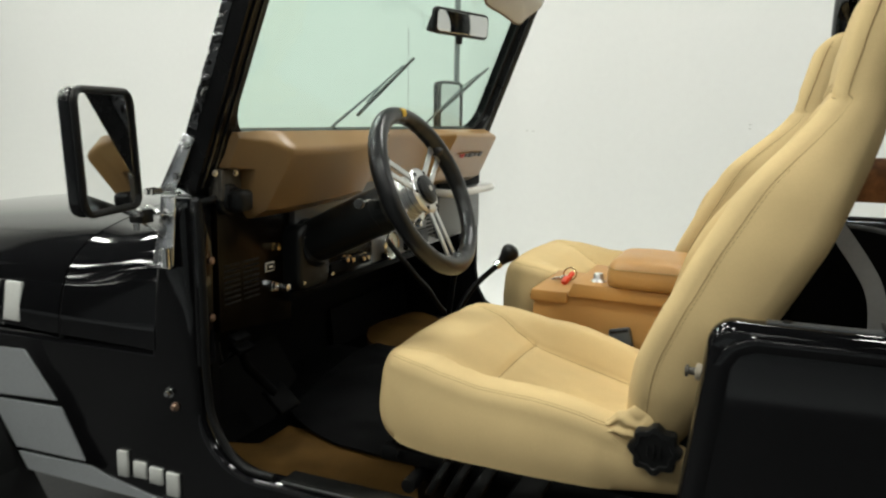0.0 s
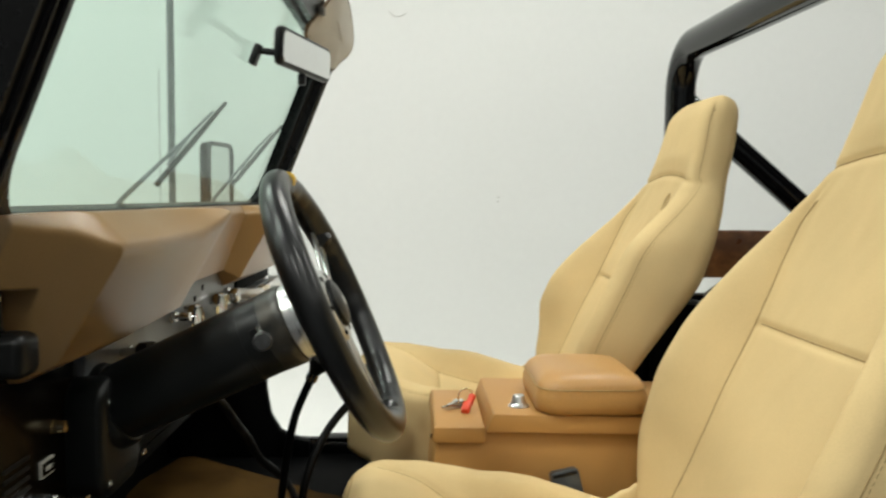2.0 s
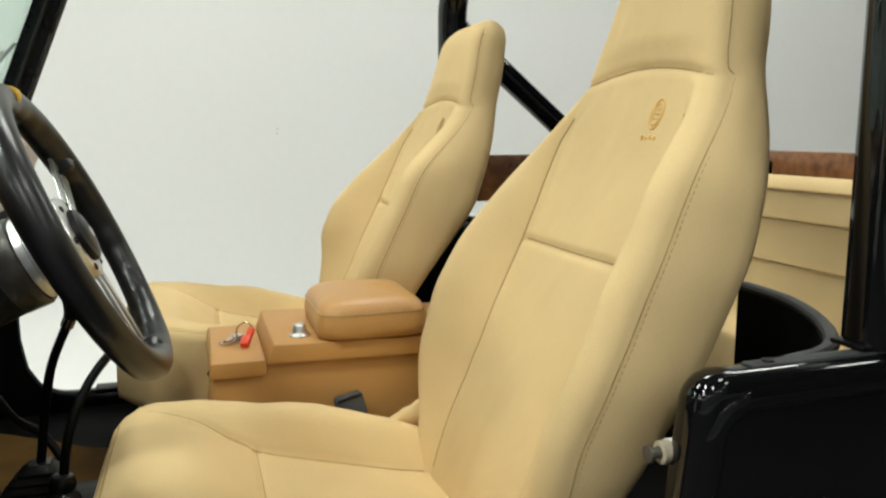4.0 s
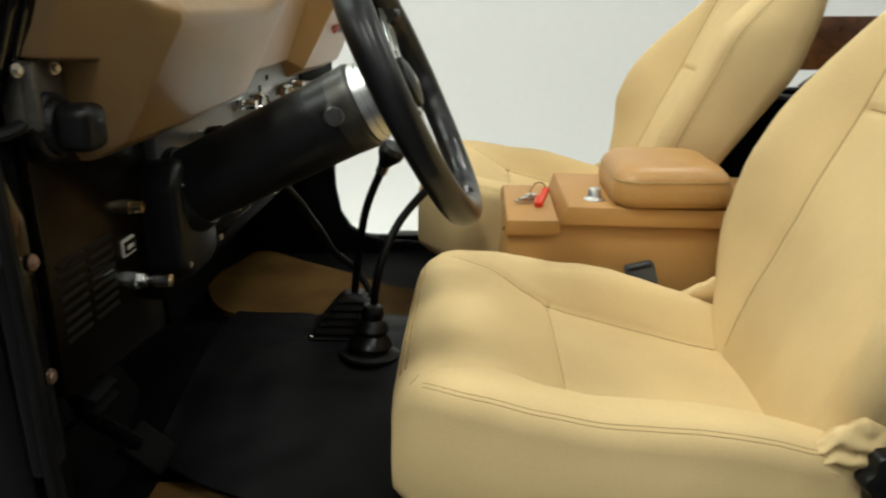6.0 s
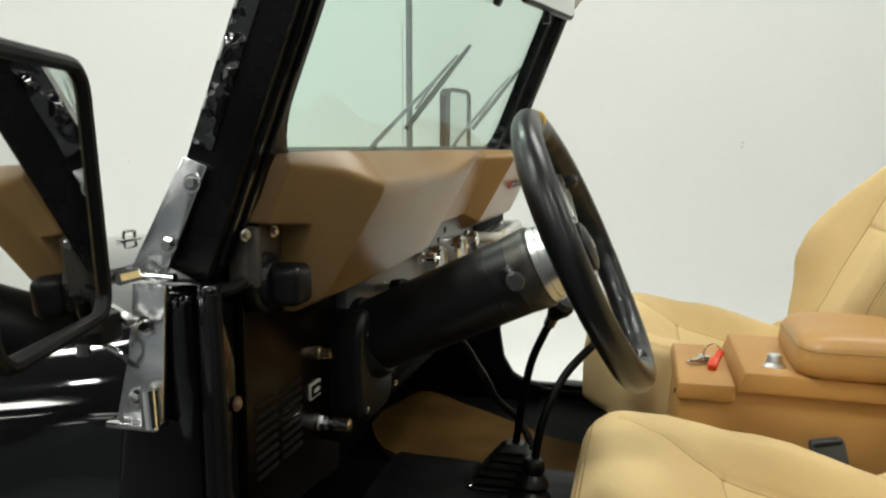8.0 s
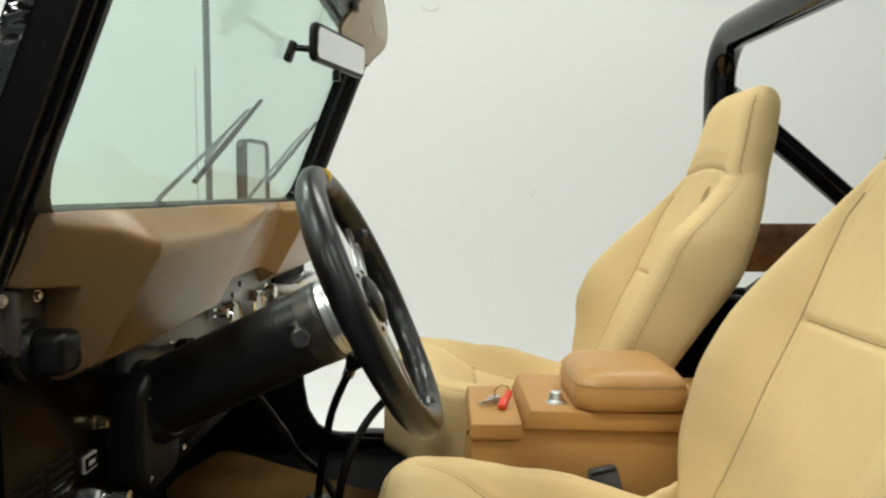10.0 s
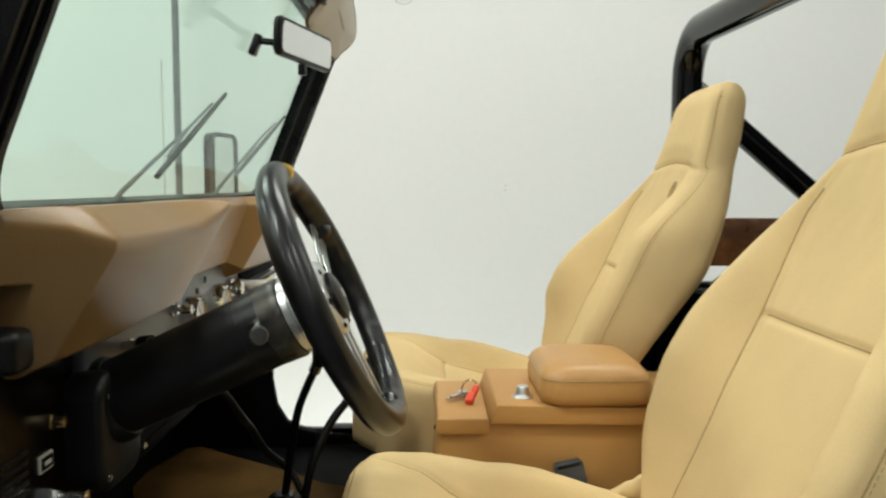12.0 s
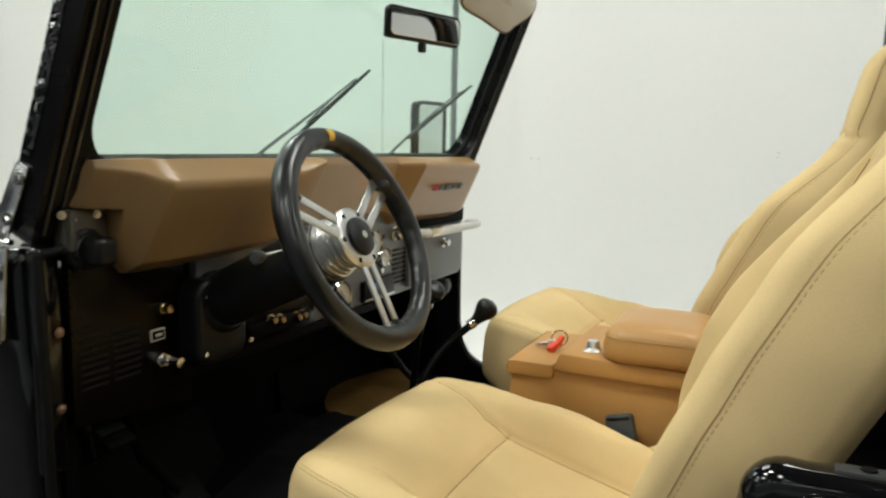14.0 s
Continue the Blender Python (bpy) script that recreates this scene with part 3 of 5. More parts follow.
bevel(fb, 0.012, 4, 50)
wf = part("frame", fb, "frame", ws, "glossy black windshield frame", 40)
part("glass_seal", tube([m @ Vector((-0.020, y, z)) for y, z in inner], 0.006, 8, closed=True), "rubber", ws)
pane = part("pane", ws_slab(window(0.054, 1.466, -0.028, TOP + 0.006, 0.080, 0.045), -0.027, -0.022, 0), "glass", ws, "green tinted windshield glass", 0)
pane.visible_shadow = False
# wavy painted edge strip on the outside of the frame
strip = []
for i in range(176):
    z = 1.255 + i * 0.0025
    q = []
    for d in (-0.049, -0.044, -0.040, -0.036, -0.032, -0.027):
        q.append(on_ws(0.005 - (0.0080 if -0.045 < d < -0.028 else 0.0010) * abs(noise.noise(Vector((z * 42, d * 60, 2.0)))), z, d))
    q += [on_ws(0.010, z, -0.027), on_ws(0.010, z, -0.049)]
    strip.append(q)
part("edge_strip", loft(strip), "strip", ws, "wavy glossy edge strip", 60)
for ys, rr in ((0.021, 0.0045), (0.043, 0.0035), (1.499, 0.0045), (1.477, 0.0035)):
    part("ridge", tube([on_ws(ys, 1.16, 0.0075), on_ws(ys, 1.42, 0.0075), on_ws(ys, 1.70, 0.0075)], rr, 10), "paint", ws)
# chrome hinges
for s, y in ((-1, 0.0), (1, 1.52)):
    lean = Matrix.Translation((0, y, 1.146)) @ Matrix.Rotation(radians(s * 4), 4, "X") @ Matrix.Translation((0, -y, -1.146))
    leaf = prism([(-0.100, 1.150), (-0.078, 1.150), (-0.034, 1.252), (-0.060, 1.260), (-0.118, 1.150)], "y", min(y, y + s * 0.006), max(y, y + s * 0.006), 0.0018)
    leaf.transform(lean)
    h = part("hinge", leaf, "hinge", ws, "polished steel windshield hinge")
    leaf = prism([(-0.133, 1.005), (-0.082, 1.003), (-0.078, 1.140), (-0.114, 1.140), (-0.119, 1.07)], "y", min(y, y + s * 0.007), max(y, y + s * 0.007), 0.0018)
    leaf.transform(lean)
    part("lower_leaf", leaf, "hinge", h)
    foot = box((-0.107, y + s * 0.010, 1.004), (0.056, 0.022, 0.006), 0.002)
    foot.transform(lean)
    part("leaf_foot", foot, "chrome", h)
    pin = tube([(-0.088, y + s * 0.016, 1.004), (-0.091, y + s * 0.016, 1.040)], 0.0085, 14)
    pin.transform(lean)
    part("barrel", pin, "chrome", h)
    for bx, bz in ((-0.049, 1.235), (-0.074, 1.178), (-0.099, 1.099), (-0.109, 1.030)):
        head = bolt((bx, y + s * 0.006, bz), (0, s, 0), 0.0068, 0.006)
        head.transform(lean)
        part("bolt", head, "chrome", h)
    part("knuckle", tube([(-0.112, y + s * 0.003, 1.146), (-0.070, y + s * 0.003, 1.146)], 0.0046, 12), "chrome", h)


def wiper(y0, z0, ya, za, yb, zb):
    w = thing("wiper", on_ws(y0, z0, -0.05), "black wiper resting on the outside of the windshield", "wiper", "windshield wipers")
    p0, pa, pb = on_ws(y0, z0, -0.058), on_ws(ya, za, -0.036), on_ws(yb, zb, -0.036)
    mid = pa.lerp(pb, 0.55) + NORM * -0.012
    part("pivot", lathe(p0 + NORM * 0.01, -NORM, [(0, 0.014), (0.018, 0.013), (0.024, 0.006), (0.025, 0.001)], 16), "satin", w)
    part("arm", tube([p0, p0.lerp(mid, 0.25) - NORM * 0.006, mid], [0.006, 0.004, 0.0025], 8), "grey", w, "worn grey wiper arm")
    d = (pb - pa).normalized()
    part("blade", tube([pa, pa.lerp(pb, 0.5), pb], [0.0045, 0.005, 0.0035], 8), "rubber", w)
    part("bridge", tube([pa.lerp(pb, 0.2) - NORM * 0.008, mid, pa.lerp(pb, 0.85) - NORM * 0.008], 0.0026, 8), "grey", w)


wiper(0.50, 1.215, 0.60, 1.285, 0.80, 1.44)
wiper(1.05, 1.215, 1.10, 1.295, 1.375, 1.45)

# inner mirror with its stem on the glass
im = thing("rear_view_mirror", (0.10, 0.786, 1.54), "black framed rear-view mirror on a stem on the windshield glass", "mirror")
c0 = Vector((0.190, 0.765, 1.535))
mx = (Vector((0.219, 0.877, 1.533)) - Vector((0.162, 0.660, 1.533))).normalized()
mn = Vector((mx.y, -mx.x, -0.05)).normalized()
mz = mx.cross(mn)
mz = mz if mz.z > 0 else -mz
R3 = Matrix((mn, mx, mz)).transposed().to_4x4()


def mirror_slab(w, h, d0, d1, r, rb):
    b = prism(rounded(-w / 2, w / 2, -h / 2, h / 2, r, 5), "x", d0, d1, rb)
    b.transform(Matrix.Translation(c0) @ R3)
    return b


part("shell", mirror_slab(0.232, 0.066, -0.012, 0.002, 0.016, 0.005), "plastic", im)
part("mirror_glass", mirror_slab(0.216, 0.052, 0.0, 0.0035, 0.012, 0.001), "mirror", im, "silvered mirror glass", 0)
part("stem", tube([c0 - mn * 0.02, c0 - mn * 0.04 + Vector((0, 0.0, 0.004)), on_ws(0.786, 1.543, -0.012)], [0.008, 0.007, 0.006], 10), "satin", im)
part("mount", box(on_ws(0.786, 1.535, -0.0135), (0.014, 0.024, 0.040), 0.004, Matrix.Rotation(radians(21), 4, "Y")), "plastic", im)
part("day_night_lever", box(c0 - mz * 0.042 - mn * 0.008, (0.014, 0.016, 0.02), 0.003), "plastic", im)

# sun visor on the passenger side, turned down
vis = thing("sun_visor", (0.15, 1.15, 1.69), "light grey vinyl sun visor hanging from the windshield frame", "sun visor")
vo = smooth_path([(0.148, 1.04, 1.634), (0.165, 1.15, 1.608), (0.180, 1.250, 1.591), (0.192, 1.30, 1.615), (0.210, 1.352, 1.645), (0.220, 1.380, 1.674), (0.223, 1.34, 1.712), (0.222, 1.22, 1.745), (0.214, 1.12, 1.755), (0.185, 1.075, 1.70)], 5, closed=True)
vc = sum(vo, Vector()) / len(vo)
vn = Vector((0.90, -0.20, -0.38)).normalized()
part("cover", loft([[vc + (p - vc) * k + vn * o for p in vo] for k, o in ((0.90, 0.008), (1.0, 0.003), (1.0, -0.003), (0.90, -0.008))]), "visor", vis, "", 70)
part("binding", tube([p for p in vo], 0.0042, 8, closed=True), "binding", vis, "brown stitched binding")
pleats = None
for k in range(4):
    q = vc + Vector((0.002, -0.070 + 0.016 * k, 0.020)) + vn * 0.0085
    pleats = tube([q, q + Vector((0.004, 0.022, -0.034))], 0.0009, 6, pleats)
part("pleat", pleats, "visor", vis)
part("hinge_clip", box(on_ws(1.06, 1.690, 0.014), (0.014, 0.03, 0.018), 0.004), "bracket", vis)


# outside mirrors
def side_mirror(side):
    """Side mirror on a bent arm; side 0 driver's, 1 passenger's."""
    fy = (lambda y: y) if side == 0 else (lambda y: 1.52 - y)
    o = thing("side_mirror", (-0.14, fy(-0.01), 1.09), "black framed rectangular side mirror on a chrome arm at the hinge", "mirror", "side mirrors")
    tl, tr, br, bl = [Vector((x, fy(y), z)) for x, y, z in CORNERS]
    c = (tl + tr + br + bl) / 4
    ax = ((tr + br) - (tl + bl)).normalized()
    up = ((tl + tr) - (bl + br)).normalized()
    up = (up - ax * ax.dot(up)).normalized()
    nn = ax.cross(up)
    nn = nn if nn.x > 0 else -nn
    w, h = ((tr + br) - (tl + bl)).length / 2, ((tl + tr) - (bl + br)).length / 2
    R = Matrix((nn, ax, up)).transposed().to_4x4()
    T = Matrix.Translation(c) @ R

    def slab(w, h, d0, d1, r, rb):
        b = prism(rounded(-w / 2, w / 2, -h / 2, h / 2, r, 6), "x", d0, d1, rb)
        b.transform(T)
        return b
    ring = [T @ Vector((0.004, y, z)) for y, z in rounded(-w / 2 + 0.006, w / 2 - 0.006, -h / 2 + 0.006, h / 2 - 0.006, 0.022, 6)]
    part("shell", slab(w - 0.004, h - 0.004, -0.022, 0.0, 0.024, 0.006), "paint", o)
    part("rim", tube(ring, 0.0062, 10, closed=True), "plastic", o, "rounded black rim")
    part("mirror_glass", slab(w - 0.014, h - 0.014, 0.001, 0.004, 0.020, 0), "mirror", o, "silvered mirror glass", 0)
    j = Vector((-0.145, fy(-0.012), 1.095))
    low = T @ Vector((-0.012, w * 0.30, -h * 0.47))
    part("arm", tube([low, low.lerp(j, 0.6), j], 0.010, 12), "chrome", o, "chrome mirror arm")
    part("arm_clamp", box(low.lerp(j, 0.75), (0.035, 0.03, 0.028), 0.004), "plastic", o)
    # wire stay and bolts between the arm and the hinge
    part("stay", tube(smooth_path([(-0.156, fy(-0.032), 1.094), (-0.140, fy(-0.032), 1.090), (-0.117, fy(-0.030), 1.078), (-0.111, fy(-0.018), 1.064), (-0.108, fy(-0.006), 1.056)], 4), 0.0030, 8), "chrome", o, "bent chrome stay")
    part("stay_bolt", tube([(-0.149, fy(-0.036), 1.096), (-0.149, fy(-0.036), 1.074)], 0.0062, 6), "chrome", o)
    part("stay_strip", box((-0.112, fy(-0.030), 1.1145), (0.030, 0.012, 0.006), 0.001, Matrix.Rotation(radians(27), 4, "Y")), "chrome", o)
    for bx in (-0.112, -0.099):
        part("mount_bolt", tube([(bx, fy(-0.020), 1.151), (bx - 0.006, fy(-0.040), 1.150)], 0.0065, 6), "chrome", o)


CORNERS = [(-0.022, -0.283, 1.336), (-0.073, -0.112, 1.336), (-0.063, -0.112, 1.130), (-0.012, -0.283, 1.130)]
side_mirror(0)
CORNERS = [(-0.143, -0.066, 1.428), (-0.172, 0.088, 1.428), (-0.172, 0.088, 1.238), (-0.143, -0.066, 1.238)]
side_mirror(1)
ant = thing("antenna", (-0.30, 1.46, 1.10), "thin black whip antenna on the cowl", "antenna")
part("base", lathe((-0.303, 1.46, 1.085), (0, 0, 1), [(0, 0.02), (0.015, 0.016), (0.03, 0.006), (0.031, 0.001)], 16), "satin", ant)
part("whip", tube([(-0.303, 1.46, 1.10), (-0.305, 1.462, 1.62)], 0.0009, 8), "grey", ant)
# bonnet tie-down loops on the cowl
tie = thing("hood_catch", (-0.69, 0.76, 1.07), "small chrome footman loop on the bonnet", "hood catch")
tz = max(p[2] for p in hood_ring(-0.69)) + 0.001
part("loop", tube(smooth_path([(-0.69, 0.742, tz), (-0.69, 0.744, tz + 0.017), (-0.69, 0.776, tz + 0.017), (-0.69, 0.778, tz)], 5), 0.0035, 8), "chrome", tie)
part("plate", box((-0.69, 0.76, tz + 0.001), (0.018, 0.062, 0.004), 0.0015), "chrome", tie)

# ---------------------------------------------------------------- dashboard
dash = thing("dashboard", (-0.05, 0.76, 0.9), "brown padded dashboard over a grey metal instrument panel", "dashboard")


def pad_section(y, tf, cr, bf):
    """Outline of the pad at y: top edge tf, rounded front corner cr, lower edge bf."""
    p = [(-0.075, y, 1.258), (tf[0], y, tf[1])]
    a = (tf[0] * 0.22 + cr[0] * 0.78, tf[1] * 0.22 + cr[1] * 0.78)
    c = (cr[0] * 0.90 + bf[0] * 0.10, cr[1] * 0.90 + bf[1] * 0.10)
    for k in range(6):
        t = k / 5
        p.append(tuple([(1 - t) ** 2 * a[0] + 2 * t * (1 - t) * cr[0] + t * t * c[0], y, (1 - t) ** 2 * a[1] + 2 * t * (1 - t) * cr[1] + t * t * c[1]]))
    low = bf[1] - (0.019 if bf[1] < 1.12 else 0.002)
    return p + [(bf[0], y, bf[1]), (bf[0] - 0.039, y, low), (-0.075, y, low)]


pad = [
    pad_section(0.048, (-0.056, 1.247), (-0.052, 1.241), (-0.056, 1.198)),
    pad_section(0.055, (-0.022, 1.256), (-0.016, 1.249), (-0.020, 1.194)),
    pad_section(0.067, (0.013, 1.262), (0.018, 1.252), (-0.008, 1.192)),
    pad_section(0.114, (0.037, 1.265), (0.058, 1.243), (0.018, 1.188)),
    pad_section(0.122, (0.041, 1.265), (0.066, 1.239), (0.006, 1.148)),
    pad_section(0.134, (0.048, 1.265), (0.079, 1.232), (0.004, 1.118)),
    pad_section(0.147, (0.055, 1.264), (0.091, 1.227), (0.018, 1.104)),
    pad_section(0.166, (0.055, 1.264), (0.092, 1.227), (0.019, 1.103)),
    pad_section(0.30, (0.053, 1.264), (0.094, 1.227), (0.028, 1.105)),
    pad_section(0.430, (0.055, 1.263), (0.096, 1.229), (0.036, 1.112)),
    pad_section(0.485, (0.072, 1.263), (0.108, 1.245), (0.040, 1.116)),
    pad_section(0.518, (0.096, 1.263), (0.113, 1.258), (0.032, 1.112)),
    pad_section(0.530, (0.038, 1.263), (0.048, 1.248), (0.002, 1.122)),
    pad_section(0.62, (0.032, 1.263), (0.040, 1.246), (-0.006, 1.128)),
    pad_section(0.935, (0.032, 1.262), (0.040, 1.244), (-0.006, 1.128)),
    pad_section(0.985, (0.046, 1.261), (0.094, 1.246), (0.016, 1.107)),
    pad_section(1.15, (0.046, 1.260), (0.092, 1.242), (0.020, 1.104)),
    pad_section(1.345, (0.044, 1.258), (0.088, 1.236), (0.022, 1.102)),
    pad_section(1.390, (0.010, 1.252), (0.040, 1.228), (0.010, 1.104)),
    pad_section(1.420, (-0.030, 1.238), (-0.012, 1.215), (-0.022, 1.115)),
]
pb = loft(pad)
bevel(pb, 0.0045, 4, 17)
part("pad", pb, "pad", dash, "brown moulded foam dash pad", 28)
part("panel", box((-0.035, 0.882, 1.025), (0.03, 1.156, 0.25), 0.004), "grey", dash, "grey painted metal instrument panel")
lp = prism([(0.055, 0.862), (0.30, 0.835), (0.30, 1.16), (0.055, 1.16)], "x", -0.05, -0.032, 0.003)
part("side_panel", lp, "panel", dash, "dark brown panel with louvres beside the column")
for col, (ya, yb) in enumerate(((0.070, 0.120), (0.130, 0.183))):
    for i in range(8):
        z = 0.995 - i * 0.0112
        part("louvre", box((-0.0315, (ya + yb) / 2, z), (0.003, yb - ya, 0.0045), 0.0008), "rubber", dash)
for z, y in ((1.13, 0.054), (1.013, 0.036), (0.899, 0.033)):
    part("panel_bolt", bolt((-0.033, y, z), (1, 0, 0), 0.0056, 0.005), "copper", dash, "rust-tinted bolt")
part("post_trim", box((-0.046, 0.026, 0.97), (0.022, 0.044, 0.34), 0.010, seg=4), "paint", dash)
tg = prism(rounded(0.205, 0.236, 0.960, 0.980, 0.002), "x", -0.0325, -0.0295)
part("tag_plate", tg, "letter", dash, "small bordered label plate", 0)
part("tag_face", box((-0.0290, 0.2205, 0.970), (0.0015, 0.025, 0.014)), "panel", dash)
part("tag_text", box((-0.0280, 0.2205, 0.970), (0.0012, 0.014, 0.005)), "letter", dash)


def pull_switch(y, z, mat, length, r, x0=-0.033):
    p = part("switch", lathe((x0, y, z), (1, 0, 0), [(0, r * 1.25), (0.006, r * 1.25), (0.007, r * 0.5), (length * 0.55, r * 0.5), (length * 0.56, r), (length, r * 0.95), (length * 1.03, r * 0.4), (length * 1.035, 0.0005)], 20), mat, dash, "metal pull switch")
    part("nut", lathe((x0 + length * 0.15, y, z), (1, 0, 0), [(0, r * 1.1), (0.008, r * 1.1), (0.0085, 0.001)], 6), mat, p)


pull_switch(0.234, 1.013, "brass", 0.020, 0.0075)
pull_switch(0.228, 0.925, "chrome", 0.045, 0.009)
# light switch knob and its bracket at the end of the pad
part("bracket", box((-0.030, 0.080, 1.160), (0.022, 0.076, 0.062), 0.004), "bracket", dash, "dull metal bracket")
part("bracket_ear", box((-0.024, 0.050, 1.160), (0.030, 0.010, 0.060), 0.003), "bracket", dash)
for by, bz in ((0.038, 1.184), (0.055, 1.176), (0.098, 1.181)):
    part("bracket_bolt", bolt((-0.019, by, bz), (1, -0.3, 0), 0.0046, 0.006), "alu", dash)
kn = lathe((-0.026, 0.076, 1.131), (1, -0.05, 0), [(0, 0.029), (0.003, 0.031), (0.012, 0.031), (0.014, 0.029), (0.015, 0.026), (0.020, 0.0255), (0.023, 0.023), (0.0235, 0.001)], 72, lobes=24, depth=0.02)
kp = part("knob", kn, "plastic", dash, "large black rotary knob")
part("grip", box((0.010, 0.077, 1.130), (0.036, 0.041, 0.043), 0.011, seg=4), "plastic", kp)
cable = smooth_path([(-0.05, 0.015, 1.127), (-0.030, 0.032, 1.132), (-0.026, 0.050, 1.137), (-0.030, 0.075, 1.135)], 6)
part("hose", tube(cable, 0.0065, 10), "rubber", dash)

# instruments
G = -0.019


def gauge(y, z, r, depth=0.022, face="dial"):
    g = part("gauge", lathe((G, y, z), (1, 0, 0), [(0, r * 1.02), (depth, r * 1.02), (depth + 0.004, r * 0.93), (depth + 0.002, r * 0.86), (depth - 0.004, r * 0.84)], 32), "chrome", dash, "chrome ringed gauge")
    part("face", lathe((G + depth - 0.006, y, z), (1, 0, 0), [(0, r * 0.9), (0.003, r * 0.88), (0.0032, 0.001)], 32), face, g, "gauge dial")
    part("needle", box((G + depth - 0.001, y + r * 0.2, z + r * 0.2), (0.001, r * 0.7, 0.002), 0, Matrix.Rotation(radians(-45), 4, "X")), "badge_red", g)
    part("lens", lathe((G + depth, y, z), (1, 0, 0), [(0, r * 0.86), (0.0015, r * 0.85), (0.002, 0.001)], 32), "clear", g)


for gy, gz, gr in ((0.712, 1.056, 0.033), (0.880, 1.052, 0.036), (0.735, 0.945, 0.040), (0.935, 1.012, 0.024)):
    gauge(gy, gz, gr)
for gy, gz in ((0.44, 1.058), (0.625, 1.080), (0.90, 0.985)):
    pull_switch(gy, gz, "chrome", 0.035, 0.008, G)
lv = part("choke_lever", tube([(G, 0.42, 1.062), (0.02, 0.392, 1.072)], 0.006, 10), "chrome", dash)
part("lever_knob", lathe((0.015, 0.395, 1.071), (1, -0.6, 0.2), [(0, 0.006), (0.003, 0.010), (0.024, 0.010), (0.024, 0.001)], 16), "plastic", lv)
for ya in (1.012, 1.066):
    for i in range(8):
        part("vent_slot", box((G + 0.001, ya + 0.023, 1.019 - i * 0.0122), (0.003, 0.045, 0.0062), 0.0008), "rubber", dash)
rad = part("radio", box((G + 0.004, 0.930, 0.935), (0.016, 0.15, 0.05), 0.003), "satin", dash, "car radio with a blue label")
part("radio_label", box((G + 0.0125, 0.905, 0.944), (0.001, 0.05, 0.016)), "blue", rad)
part("radio_edge", box((G + 0.0125, 0.930, 0.914), (0.003, 0.145, 0.005), 0.001), "chrome", rad)
gb = part("glove_box", box((G + 0.006, 1.26, 0.985), (0.014, 0.36, 0.145), 0.005), "grey", dash, "grey metal glove box door")
part("glove_knob", lathe((G + 0.012, 1.292, 1.012), (1, 0, 0), [(0, 0.014), (0.006, 0.014), (0.008, 0.008), (0.016, 0.012), (0.022, 0.010), (0.0225, 0.001)], 20), "chrome", gb)
part("parcel_slot", box((G + 0.002, 1.275, 1.084), (0.006, 0.37, 0.042), 0.002), "mat", dash)
bar = part("grab_bar", tube(smooth_path([(G, 1.085, 1.062), (0.02, 1.10, 1.058), (0.030, 1.16, 1.056), (0.026, 1.46, 1.052), (0.0, 1.485, 1.05), (G, 1.488, 1.05)], 5), 0.0125, 16), "grip_white", dash, "white passenger grab bar")
part("bar_end", tube([(0.029, 1.13, 1.0565), (0.029, 1.20, 1.0555)], 0.0135, 16), "brass", bar)
part("knob_black", lathe((G, 1.285, 0.886), (1, 0, 0), [(0, 0.012), (0.012, 0.012), (0.014, 0.022), (0.034, 0.022), (0.038, 0.016), (0.0385, 0.001)], 20), "plastic", dash)
part("lower_lip", box((-0.028, 0.60, 0.893), (0.03, 0.66, 0.022), 0.005), "mat", dash)
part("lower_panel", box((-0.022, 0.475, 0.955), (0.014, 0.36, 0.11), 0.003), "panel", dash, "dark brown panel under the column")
for hy, hz in ((0.702, 1.104), (0.827, 1.105), (0.775, 1.090), (0.965, 1.060)):
    part("panel_hole", box((G + 0.0005, hy, hz), (0.002, 0.011, 0.011), 0.0006), "rubber", dash)
part("dome_knob", lathe((G, 1.022, 1.064), (1, 0, 0), [(0, 0.019), (0.004, 0.019), (0.006, 0.015), (0.016, 0.017), (0.024, 0.014), (0.028, 0.006), (0.0285, 0.0005)], 24), "chrome", dash, "domed chrome knob")
# badge on the pad, as plain bars
for i, (by, bw, bm_) in enumerate(((1.074, 0.009, "badge_red"), (1.094, 0.015, "badge_red"), (1.124, 0.032, "badge_dark"), (1.164, 0.036, "badge_dark"), (1.206, 0.034, "badge_dark"), (1.244, 0.026, "badge_dark"))):
    part("badge_bar", box((0.0665, by, 1.180), (0.004, bw, 0.011 + 0.005 * (i % 2)), 0.0012, Matrix.Rotation(radians(27), 4, "Y")), bm_, dash)

# ---------------------------------------------------------------- steering
C = Vector((0.287, 0.340, 1.144))
N = Vector((0.905, 0.0, 0.426)).normalized()
U = Vector((-N.z, 0, N.x))
S = Vector((0, 1, 0))
col = thing("steering_column", C - N * 0.36, "matt black steering column under the dashboard", "steering column")
part("jacket", lathe(C - N * 0.345, N, [(0, 0.045), (0.022, 0.046), (0.024, 0.050), (0.225, 0.052), (0.2255, 0.0515), (0.2265, 0.0515), (0.227, 0.052), (0.255, 0.0525), (0.256, 0.02)], 48), "column", col)


